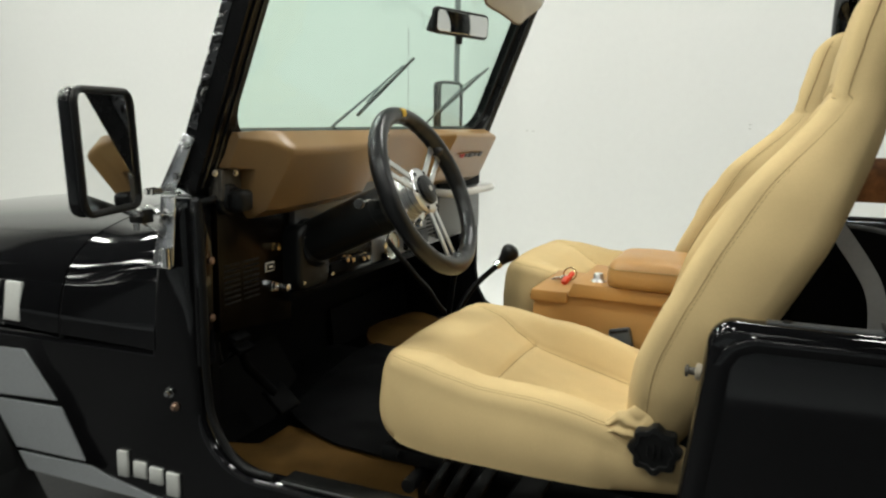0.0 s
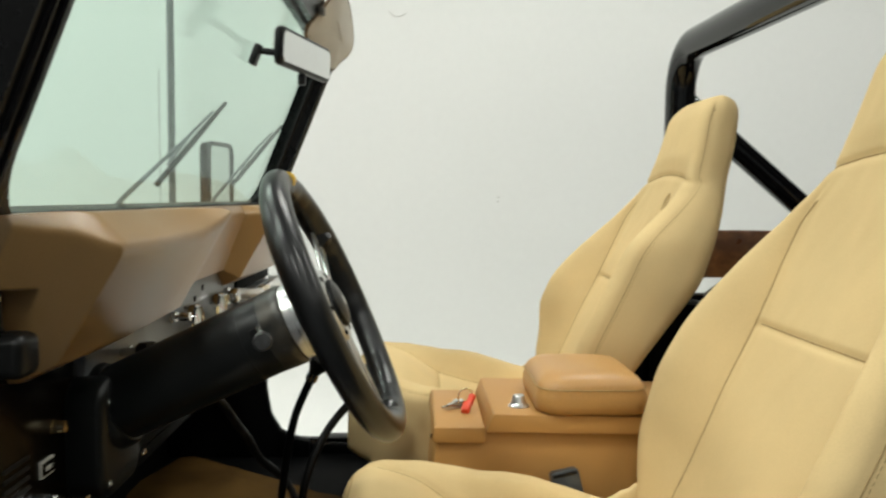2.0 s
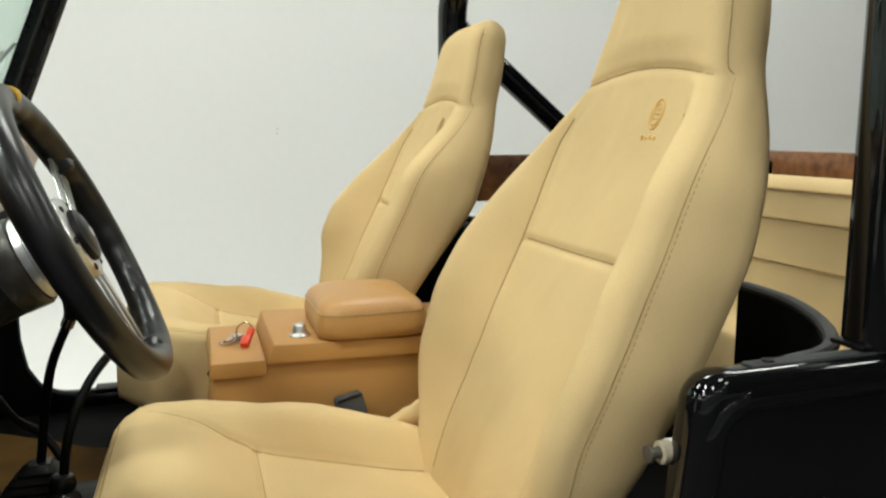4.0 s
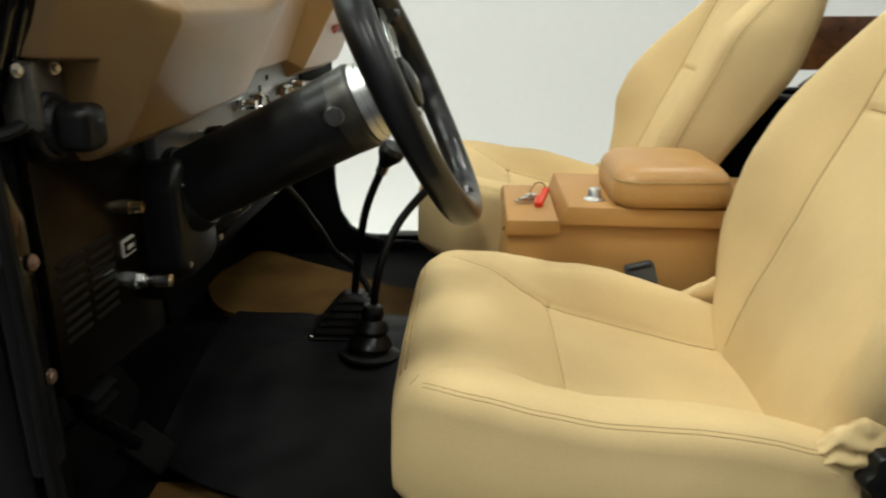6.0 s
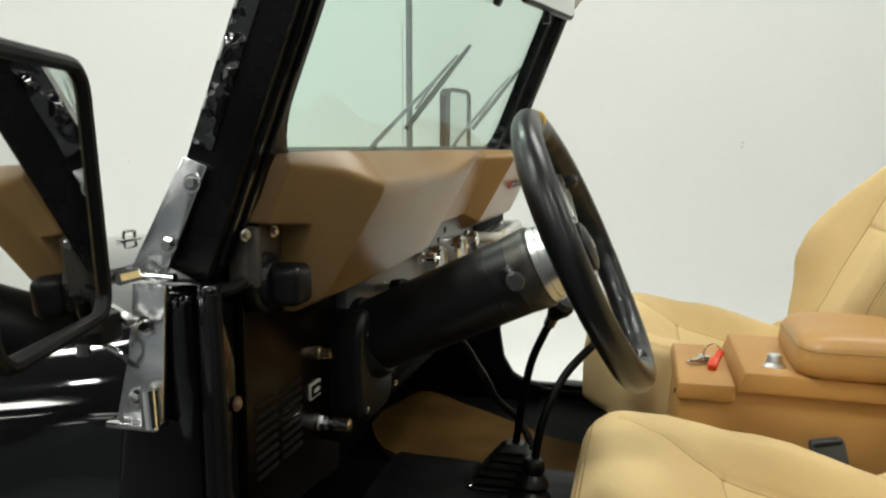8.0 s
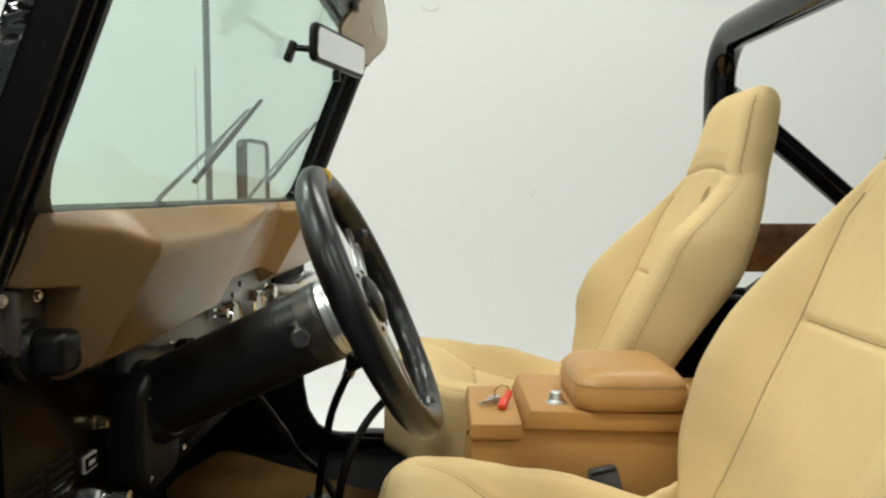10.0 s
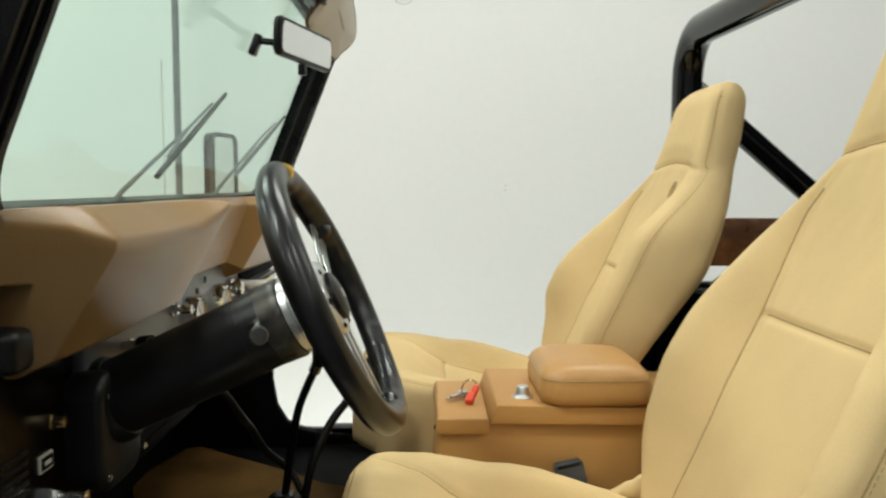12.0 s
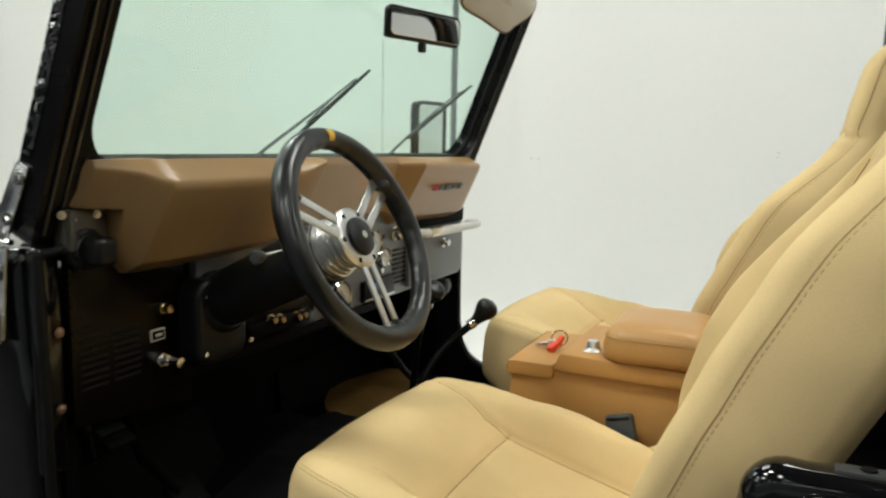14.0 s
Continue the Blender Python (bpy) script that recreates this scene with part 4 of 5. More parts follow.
part("dash_shroud", prism(rounded(0.270, 0.396, 0.903, 1.055, 0.032, 6), "x", -0.045, 0.014, 0.011, 4), "column", col, "squarish black shroud at the dashboard", 50)
part("shroud_collar", lathe(C - N * 0.322, N, [(0, 0.058), (0.012, 0.057), (0.018, 0.053), (0.019, 0.04)], 40), "column", col)
for dy, dz in ((0.280, 0.925), (0.284, 1.027), (0.400, 0.925)):
    part("shroud_screw", bolt((0.0125, dy + 0.006, dz), (1, -0.3, 0), 0.0032, 0.004), "chrome", col)
part("lower_column", tube([C - N * 0.37, C - N * 0.72], 0.028, 16), "satin", col)
part("ring", lathe(C - N * 0.090, N, [(0, 0.050), (0.0005, 0.0530), (0.020, 0.0540), (0.026, 0.0545), (0.030, 0.0525), (0.031, 0.02)], 48), "patina", col, "worn collar with bare metal patches")
part("adapter", lathe(C - N * 0.060, N, [(0, 0.049), (0.001, 0.0505), (0.010, 0.0505), (0.0105, 0.0475), (0.018, 0.0475), (0.0185, 0.0450), (0.026, 0.0450), (0.0265, 0.0420), (0.034, 0.0420), (0.0345, 0.038), (0.052, 0.037), (0.053, 0.01)], 48), "alu", col, "stepped polished aluminium hub adapter")
part("stalk_slot", box(C - N * 0.098 - S * 0.0522 + U * 0.0090, (0.013, 0.003, 0.019), 0.001, Matrix.Rotation(radians(-25), 4, "Y")), "rubber", col)
stalk0, stalk1 = Vector((0.195, 0.293, 1.121)), Vector((0.229, 0.152, 1.129))
sg = part("signal_lever", tube([stalk0, stalk0.lerp(stalk1, 0.5) + Vector((0, 0, 0.002)), stalk1], 0.0032, 10), "steel", col, "chrome turn signal stalk")
part("stalk_tip", lathe(stalk0.lerp(stalk1, 0.80), stalk1 - stalk0, [(0, 0.004), (0.004, 0.0065), (0.012, 0.0075), (0.015, 0.0095), (0.026, 0.0105), (0.031, 0.0085), (0.032, 0.0005)], 20), "knob_grey", sg, "worn grey stalk knob")
for sy, sz in ((0.490, 0.944), (0.516, 0.940), (0.572, 0.934), (0.594, 0.934)):
    part("bracket_bolt", bolt((-0.006, sy, sz), (1, -0.15, 0), 0.0085, 0.016), "chrome", col)
part("mount_bracket", box((-0.02, 0.52, 0.93), (0.04, 0.20, 0.026), 0.005), "mat", col)

wheel = thing("steering_wheel", C, "black leather steering wheel with three polished spokes", "steering wheel")
R0, RT = 0.171, 0.0185


def rim_point(t, r=R0, off=0.0):
    return C + U * math.cos(t) * r + S * math.sin(t) * r + N * off


rings = []
for k in range(120):
    t = 2 * math.pi * k / 120
    d = U * math.cos(t) + S * math.sin(t)
    bulge = 1 + 0.06 * math.cos(3 * t + math.pi)
    ring = []
    for q in range(20):
        a = 2 * math.pi * q / 20
        flat = 1 + 0.03 * math.cos(2 * a)
        finger = 1 + (0.05 * math.sin(30 * t) if math.cos(a) < -0.5 else 0)
        ring.append(C + d * (R0 + RT * math.cos(a) * bulge * flat * finger) + N * (RT * math.sin(a) * bulge))
    rings.append(ring)
rb = loft(rings + [rings[0]], cap=False)
bmesh.ops.remove_doubles(rb, verts=rb.verts, dist=1e-6)
part("rim", rb, "rim", wheel, "padded black leather rim")
tp = [rim_point(math.radians(a), R0, 0.0095) for a in np.linspace(-0.5, 3.8, 6)]
part("tape_band", tube(tp, RT * 0.60, 20), "tape", wheel, "yellow centre tape mark")


def spoke(angle):
    """A flat spoke of two legs with an open slot."""
    t = math.radians(angle)
    d = U * math.cos(t) + S * math.sin(t)
    e = N.cross(d)
    b = None
    for sgn in (-1, 1):
        o = [(0.030, 0.0190), (0.155, 0.0215), (0.155, 0.0080), (0.030, 0.0050)]
        o = [(x, sgn * w) for x, w in o]
        q = prism(o, "z", -0.002, 0.002, 0.0008)
        q.transform(Matrix.Translation(C - N * 0.006) @ Matrix((d, e, N)).transposed().to_4x4())
        b = join(b, q)
    q = prism([(0.146, -0.0213), (0.158, -0.0225), (0.158, 0.0225), (0.146, 0.0213)], "z", -0.0025, 0.0025, 0.0008)
    q.transform(Matrix.Translation(C - N * 0.006) @ Matrix((d, e, N)).transposed().to_4x4())
    b = join(b, q)
    return b


for a in (58, -62, 178):
    part("spoke", spoke(a), "alu", wheel, "polished slotted aluminium spoke")
    t = math.radians(a)
    part("spoke_boot", tube([rim_point(t - 0.10, R0 - 0.008), rim_point(t, R0 - 0.012), rim_point(t + 0.10, R0 - 0.008)], [0.010, 0.016, 0.010], 12), "rim", wheel)
part("hub_plate", lathe(C - N * 0.010, N, [(0, 0.052), (0.004, 0.0525), (0.008, 0.048), (0.0095, 0.040), (0.010, 0.01)], 48), "alu", wheel)
part("horn_button", lathe(C - N * 0.002, N, [(0, 0.0325), (0.005, 0.0325), (0.008, 0.031), (0.0085, 0.0285), (0.0105, 0.025), (0.0130, 0.012), (0.0134, 0.001)], 40), "plastic", wheel, "black horn button")
part("horn_emblem", lathe(C + N * 0.0108, N, [(0, 0.0065), (0.0010, 0.006), (0.0012, 0.001)], 24), "letter", wheel)
for k in range(6):
    t = math.radians(30 + 60 * k)
    part("hub_bolt", bolt(C + (U * math.cos(t) + S * math.sin(t)) * 0.0425 - N * 0.002, N, 0.0032, 0.003), "satin", wheel)

# ---------------------------------------------------------------- pedals and levers
p = thing("foot_pedal", (-0.105, 0.345, 0.56), "black rubber covered foot pedal on a steel arm", "pedal")
part("pad", box((-0.112, 0.365, 0.606), (0.016, 0.080, 0.075), 0.006, Matrix.Rotation(radians(-48), 4, "Y")), "mat", p)
part("arm", tube([(-0.120, 0.350, 0.625), (-0.160, 0.300, 0.700), (-0.22, 0.29, 0.86)], 0.012, 10), "mat", p)
hb = thing("parking_brake", (-0.06, 0.14, 0.80), "black parking brake pedal under the dashboard", "parking brake")
part("pad", box((-0.062, 0.158, 0.800), (0.030, 0.058, 0.014), 0.004, Matrix.Rotation(radians(25), 4, "Y")), "mat", hb)
part("release", box((-0.040, 0.122, 0.836), (0.024, 0.052, 0.012), 0.003, Matrix.Rotation(radians(25), 4, "Y")), "mat", hb, "black release plate")
part("arm", tube([(-0.072, 0.155, 0.795), (-0.12, 0.155, 0.75), (-0.15, 0.155, 0.88), (-0.16, 0.155, 1.0)], 0.009, 10), "satin", hb)


def boot(x, y, z, r0, r1, h, n, tilt):
    prof = [(0, r0 * 1.25), (0.006, r0 * 1.25), (0.008, r0)]
    for i in range(n):
        s0 = 0.008 + h * i / n
        r = r0 + (r1 - r0) * (i + 0.5) / n
        prof += [(s0 + h / n * 0.15, r * 0.90), (s0 + h / n * 0.5, r * 1.04), (s0 + h / n * 0.85, r * 0.90)]
    prof += [(0.008 + h, r1), (0.012 + h, 0.004)]
    return lathe((x, y, z), tilt, prof, 28)


g1 = thing("gear_lever", (0.19, 0.69, 0.63), "bent black gear lever with a ball knob and ribbed rubber boot", "gear lever", "floor shift levers")
part("boot", boot(0.168, 0.738, 0.586, 0.046, 0.017, 0.092, 3, (0.08, 0.06, 1)), "boot", g1)
rod = smooth_path([(0.175, 0.743, 0.665), (0.190, 0.760, 0.760), (0.226, 0.800, 0.838), (0.284, 0.838, 0.900)], 8)
part("rod", tube(rod, 0.0080, 12), "satin", g1)
part("ferrule", tube([(0.276, 0.832, 0.893), (0.285, 0.839, 0.902)], 0.0118, 16), "chrome", g1)
d = Vector((0.62, 0.42, 0.80)).normalized()
part("knob", lathe(Vector((0.284, 0.838, 0.900)), d, [(0, 0.010), (0.010, 0.0125), (0.022, 0.017), (0.034, 0.0235), (0.046, 0.0255), (0.056, 0.0215), (0.062, 0.012), (0.064, 0.001)], 28), "plastic", g1, "black ball knob")
g2 = thing("transfer_lever", (0.09, 0.78, 0.63), "bent black transfer lever with knob and square ribbed boot", "gear lever", "floor shift levers")
tb_ = []
for i, (w, h) in enumerate(((0.070, 0.0), (0.070, 0.005), (0.056, 0.008), (0.060, 0.014), (0.050, 0.022), (0.053, 0.029), (0.043, 0.037), (0.046, 0.044), (0.036, 0.052), (0.039, 0.059), (0.029, 0.067), (0.031, 0.074), (0.021, 0.083), (0.018, 0.088))):
    tb_.append([(0.098 + 0.30 * h + w * px, 0.852 - 0.10 * h + w * py * 0.9, 0.588 + h) for px, py in rounded(-1, 1, -1, 1, 0.3, 4)])
bt = part("boot", loft(tb_), "boot", g2, "square ribbed rubber boot", 40)
for px, py in ((-0.058, -0.052), (0.058, -0.052), (-0.058, 0.052)):
    part("boot_screw", bolt((0.098 + px, 0.852 + py, 0.592), (0, 0, 1), 0.006, 0.004), "chrome", bt)
rod = smooth_path([(0.124, 0.845, 0.665), (0.140, 0.835, 0.77), (0.160, 0.815, 0.86), (0.200, 0.780, 0.950)], 8)
part("rod", tube(rod, 0.0080, 12), "satin", g2)
part("ferrule", tube([(0.194, 0.784, 0.936), (0.201, 0.779, 0.952)], 0.0112, 14), "chrome", g2)
part("knob", lathe(Vector((0.200, 0.780, 0.951)), (0.5, -0.2, 0.8), [(0, 0.011), (0.010, 0.015), (0.022, 0.023), (0.034, 0.025), (0.044, 0.020), (0.050, 0.001)], 28), "plastic", g2, "black ball knob")

# ---------------------------------------------------------------- centre console
con = thing("centre_console", (0.64, 0.76, 0.56), "caramel vinyl centre console with a padded leather armrest", "console")
cb = prism([(0.405, 0.57), (0.90, 0.57), (0.90, 0.868), (0.43, 0.868)], "y", 0.688, 0.940, 0.006)
part("body", cb, "console", con)
tray = prism([(0.428, 0.8475)] + arc(0.508, 0.8560, 0.0085, -90, 0, 5) + [(0.5165, 0.876), (0.424, 0.876)] + arc(0.4295, 0.8560, 0.0085, 180, 270, 5)[:-1], "y", 0.678, 0.948, 0.0035)
part("front_tray", tray, "console", con, "lower front flap")
stitch = None
for k in range(24):
    stitch = tube([(0.4265, 0.688 + 0.0106 * k, 0.8765), (0.4265, 0.6945 + 0.0106 * k, 0.8765)], 0.0009, 6, stitch)
part("tray_stitch", stitch, "thread", con, "dark stitches along the edge")
lid = prism([(0.517, 0.868), (0.905, 0.862), (0.905, 0.894), (0.530, 0.902)], "y", 0.674, 0.950, 0.0035)
part("lid", lid, "console", con, "hinged lid")
ar = []
for z, d in ((0.901, 0.006), (0.904, 0.001), (0.920, -0.001), (0.934, 0.0), (0.939, 0.0018), (0.944, 0.002), (0.953, 0.005), (0.962, 0.012), (0.968, 0.021), (0.9715, 0.038), (0.973, 0.060), (0.9735, 0.085)):
    tilt = 0.020 * (z - 0.90) / 0.07
    hx, hy = 0.103 - d - tilt * 0.2, 0.1170 - d
    r = min(0.040, 0.9 * hx)
    ring = [(0.7115 - tilt * 0.25 + x, 0.781 + y) for x, y in rounded(-hx, hx, -hy, hy, r, 8)]
    ar.append([(x, y, z + 0.0012 * noise.noise(Vector((x * 18, y * 18, 5.0))) * (z > 0.95)) for x, y in ring])
part("armrest", loft(ar), "leather", con, "padded caramel leather armrest", 60)
part("armrest_seam", tube([(x, y, z + 0.0015) for x, y, z in ar[5]], 0.0013, 6, closed=True), "thread", con)
part("lid_lock", lathe((0.581, 0.730, 0.9005), (0, 0, 1), [(0, 0.019), (0.002, 0.019), (0.006, 0.0135), (0.008, 0.0125), (0.019, 0.0115), (0.021, 0.010), (0.0215, 0.007), (0.0205, 0.0005)], 32), "alu", con, "chrome lock knob")
part("screw", bolt((0.424, 0.688, 0.858), (-0.3, -1, 0), 0.004, 0.003), "satin", con)

keys = thing("car_keys", (0.475, 0.76, 0.877), "bunch of keys on a ring with a red fob", "keys")
fb_ = box((0.488, 0.772, 0.8865), (0.016, 0.024, 0.013), 0.003, Matrix.Rotation(radians(-20), 4, "Z") @ Matrix.Rotation(radians(28), 4, "X"))
fb_ = box((0.497, 0.787, 0.8965), (0.013, 0.025, 0.009), 0.003, Matrix.Rotation(radians(-34), 4, "Z") @ Matrix.Rotation(radians(48), 4, "X"), bm=fb_)
part("fob", fb_, "red", keys, "glossy red folded plastic fob")
part("ring", tube([(0.489 + 0.015 * math.cos(t), 0.815 + 0.008 * math.cos(t), 0.895 + 0.0165 * math.sin(t)) for t in [2 * math.pi * k / 24 for k in range(24)]], 0.0016, 8, closed=True), "brass", keys, "brass key ring")
for i, (ka, kx) in enumerate(((18, 0.462), (36, 0.468), (58, 0.464))):
    Rk = Matrix.Rotation(radians(ka), 4, "Z")
    kb = box(Vector((kx, 0.800, 0.881 + 0.003 * i)), (0.040, 0.008, 0.0022), 0.0006, Rk)
    kb = lathe(Vector((kx, 0.800, 0.880 + 0.003 * i)) + (Rk @ Vector((0.021, 0, 0))), (0, 0, 1), [(0, 0.011), (0.0024, 0.011), (0.0025, 0.001)], 16, kb)
    part("key", kb, "steel", keys)

bk = thing("seat_belt_buckle", (0.68, 0.645, 0.76), "dark grey seat belt buckle beside the console", "buckle")
Rb = Matrix.Translation((0.660, 0.652, 0.772)) @ Matrix.Rotation(radians(-13), 4, "Y") @ Matrix.Rotation(radians(-9), 4, "X")
hs = prism([(-0.026, -0.030), (0.026, -0.030), (0.025, 0.032), (0.020, 0.037), (-0.022, 0.037), (-0.026, 0.032)], "y", -0.011, 0.011, 0.003)
hs.transform(Rb)
part("housing", hs, "buckle", bk)
bb = box((0, 0.0, -0.036), (0.048, 0.020, 0.014), 0.003)
bb.transform(Rb)
part("button", bb, "plastic", bk)
bl = box((0, -0.0115, 0.030), (0.042, 0.003, 0.006), 0.001)
bl.transform(Rb)
part("slot_lip", bl, "plastic", bk)
bs = box((0.004, 0.0, -0.070), (0.036, 0.006, 0.07), 0.002)
bs.transform(Rb)
part("strap", bs, "rubber", bk)

cab = thing("heater_hose", (0.0, 0.80, 0.9), "black rubber hose hanging below the dashboard", "hose")
part("hose", tube(smooth_path([(-0.01, 0.715, 0.97), (0.04, 0.740, 0.90), (0.052, 0.800, 0.845), (0.056, 0.865, 0.800), (0.075, 0.915, 0.735), (0.115, 0.945, 0.685), (0.15, 0.93, 0.63)], 8), 0.008, 10), "rubber", cab)

# ---------------------------------------------------------------- seats
zc = curve_of([(0.26, 0.848), (0.34, 0.850), (0.40, 0.836), (0.47, 0.790), (0.50, 0.770), (0.60, 0.742), (0.72, 0.714), (0.82, 0.695), (0.92, 0.690)])
hb_ = curve_of([(0.26, 0.0), (0.36, 0.004), (0.40, 0.010), (0.44, 0.027), (0.47, 0.043), (0.50, 0.056), (0.54, 0.066), (0.60, 0.070), (0.72, 0.060), (0.80, 0.050), (0.92, 0.04)])
hwc = curve_of([(0.265, 0.188), (0.28, 0.205), (0.30, 0.228), (0.34, 0.252), (0.42, 0.270), (0.60, 0.275), (0.72, 0.270), (0.80, 0.246), (0.86, 0.232), (0.92, 0.225)])
X0, X1 = 0.277, 0.88


def cushion_top(x, dy, side=0):
    """Height of the cushion's top at x, dy off its middle line."""
    hw = hwc(x)
    a = abs(dy)
    z = zc(x) + hb_(x) * step01((a - 0.145) / 0.070) + 0.007 * (1 - min(1, a / 0.16) ** 2)
    if dy * side > 0 and side < 0:
        z += 0.026 * step01((x - 0.52) / 0.2) * step01((a - 0.145) / 0.07)
    d = hw - a
    r = 0.036
    if d < r:
        z -= r - math.sqrt(max(0, r * r - (r - d) ** 2))
    rf = 0.046
    if x < X0 + rf:
        e = x - X0
        z -= rf - math.sqrt(max(0, rf * rf - (rf - e) ** 2))
    if x > 0.44:
        z -= 0.0055 * math.exp(-((a - 0.160) / 0.0050) ** 2)
    else:
        z -= 0.0050 * math.exp(-((a - (0.160 + (0.44 - x) * 0.35)) / 0.0055) ** 2)
    if a < 0.162:
        z -= 0.0055 * math.exp(-((x - 0.484) / 0.0050) ** 2)
    z += 0.0025 * noise.noise(Vector((x * 9, dy * 9, 3.1))) + 0.0008 * noise.noise(Vector((x * 30, dy * 24, 9.1)))
    return z


xp = curve_of([(0.70, 0.755), (0.78, 0.780), (0.838, 0.805), (0.95, 0.860), (1.082, 0.924), (1.20, 0.975), (1.265, 1.004), (1.33, 1.030), (1.40, 1.050), (1.48, 1.070), (1.56, 1.094), (1.60, 1.105)])
bp = curve_of([(0.70, 0.010), (0.80, 0.030), (0.90, 0.071), (1.00, 0.090), (1.08, 0.088), (1.16, 0.060), (1.24, 0.027), (1.30, 0.009), (1.345, 0.0), (1.60, 0.0)])
hwb = curve_of([(0.70, 0.200), (0.76, 0.228), (0.85, 0.256), (0.98, 0.270), (1.10, 0.262), (1.20, 0.240), (1.28, 0.200), (1.34, 0.164), (1.42, 0.145), (1.48, 0.126), (1.60, 0.100)])
xb = curve_of([(0.70, 0.835), (0.815, 0.880), (0.94, 0.955), (1.007, 0.990), (1.115, 1.048), (1.255, 1.098), (1.40, 1.138), (1.60, 1.180)])
ypf = curve_of([(0.70, 0.148), (0.85, 0.150), (1.00, 0.158), (1.12, 0.164), (1.20, 0.168), (1.27, 0.165), (1.34, 0.158), (1.60, 0.15)])
ZT = 1.536


def top_shrink(z):
    rt = 0.055
    if z < ZT - rt:
        return 1.0
    return math.sqrt(max(0.0, 1 - ((z - ZT + rt) / rt) ** 2))


def back_front(z, dy, side=0, outer=0.0):
    """x of the backrest's front at height z, dy off its middle; outer: how far the bolster on the outer side stands out."""
    s = top_shrink(z)
    hw = hwb(z) * (0.68 + 0.32 * s)
    a = min(abs(dy), hw)
    crest = hw * 0.90
    yp = min(ypf(z), crest - 0.02)
    more = outer * math.exp(-((z - 1.02 - (0.08 if outer > 0 else 0.0)) / 0.13) ** 2) if dy * side > 0 else max(0.0, outer) * 1.3 * math.exp(-((z - 1.20) / 0.085) ** 2)
    if outer > 0 and dy > 0:
        more -= 0.016 * step01((1.02 - z) / 0.12)
    if dy < 0 and outer < 0:
        more += 0.015 * math.exp(-((z - 1.215) / 0.075) ** 2)
    x = xp(z) - (bp(z) + more) * step01((a - yp + 0.02) / max(0.02, crest - yp + 0.02))
    xm = (xp(z) + xb(z)) / 2
    d, r = hw - a, 0.034 - 0.014 * step01((z - 1.30) / 0.07)
    if d < r:
        x += (r - math.sqrt(max(0, r * r - (r - d) ** 2))) * 0.95
    g = 0.0
    if z < 1.325:
        g += 0.0055 * step01((1.325 - z) / 0.06) * math.exp(-((a - yp) / 0.0050) ** 2)
    if a < yp:
        g += 0.0055 * math.exp(-((z - 1.090) / 0.0050) ** 2)
    zh = 1.352 - 0.022 * (a / 0.17) ** 2
    g += 0.0060 * math.exp(-((z - zh) / 0.006) ** 2)
    if z > zh:
        x -= 0.010 * step01((z - zh) / 0.05) * (1 - (a / hw) ** 2)
    x += g + 0.003 * noise.noise(Vector((z * 8, dy * 8, 7.7))) + 0.0009 * noise.noise(Vector((z * 26, dy * 34, 1.7)))
    return xm + (x - xm) * s


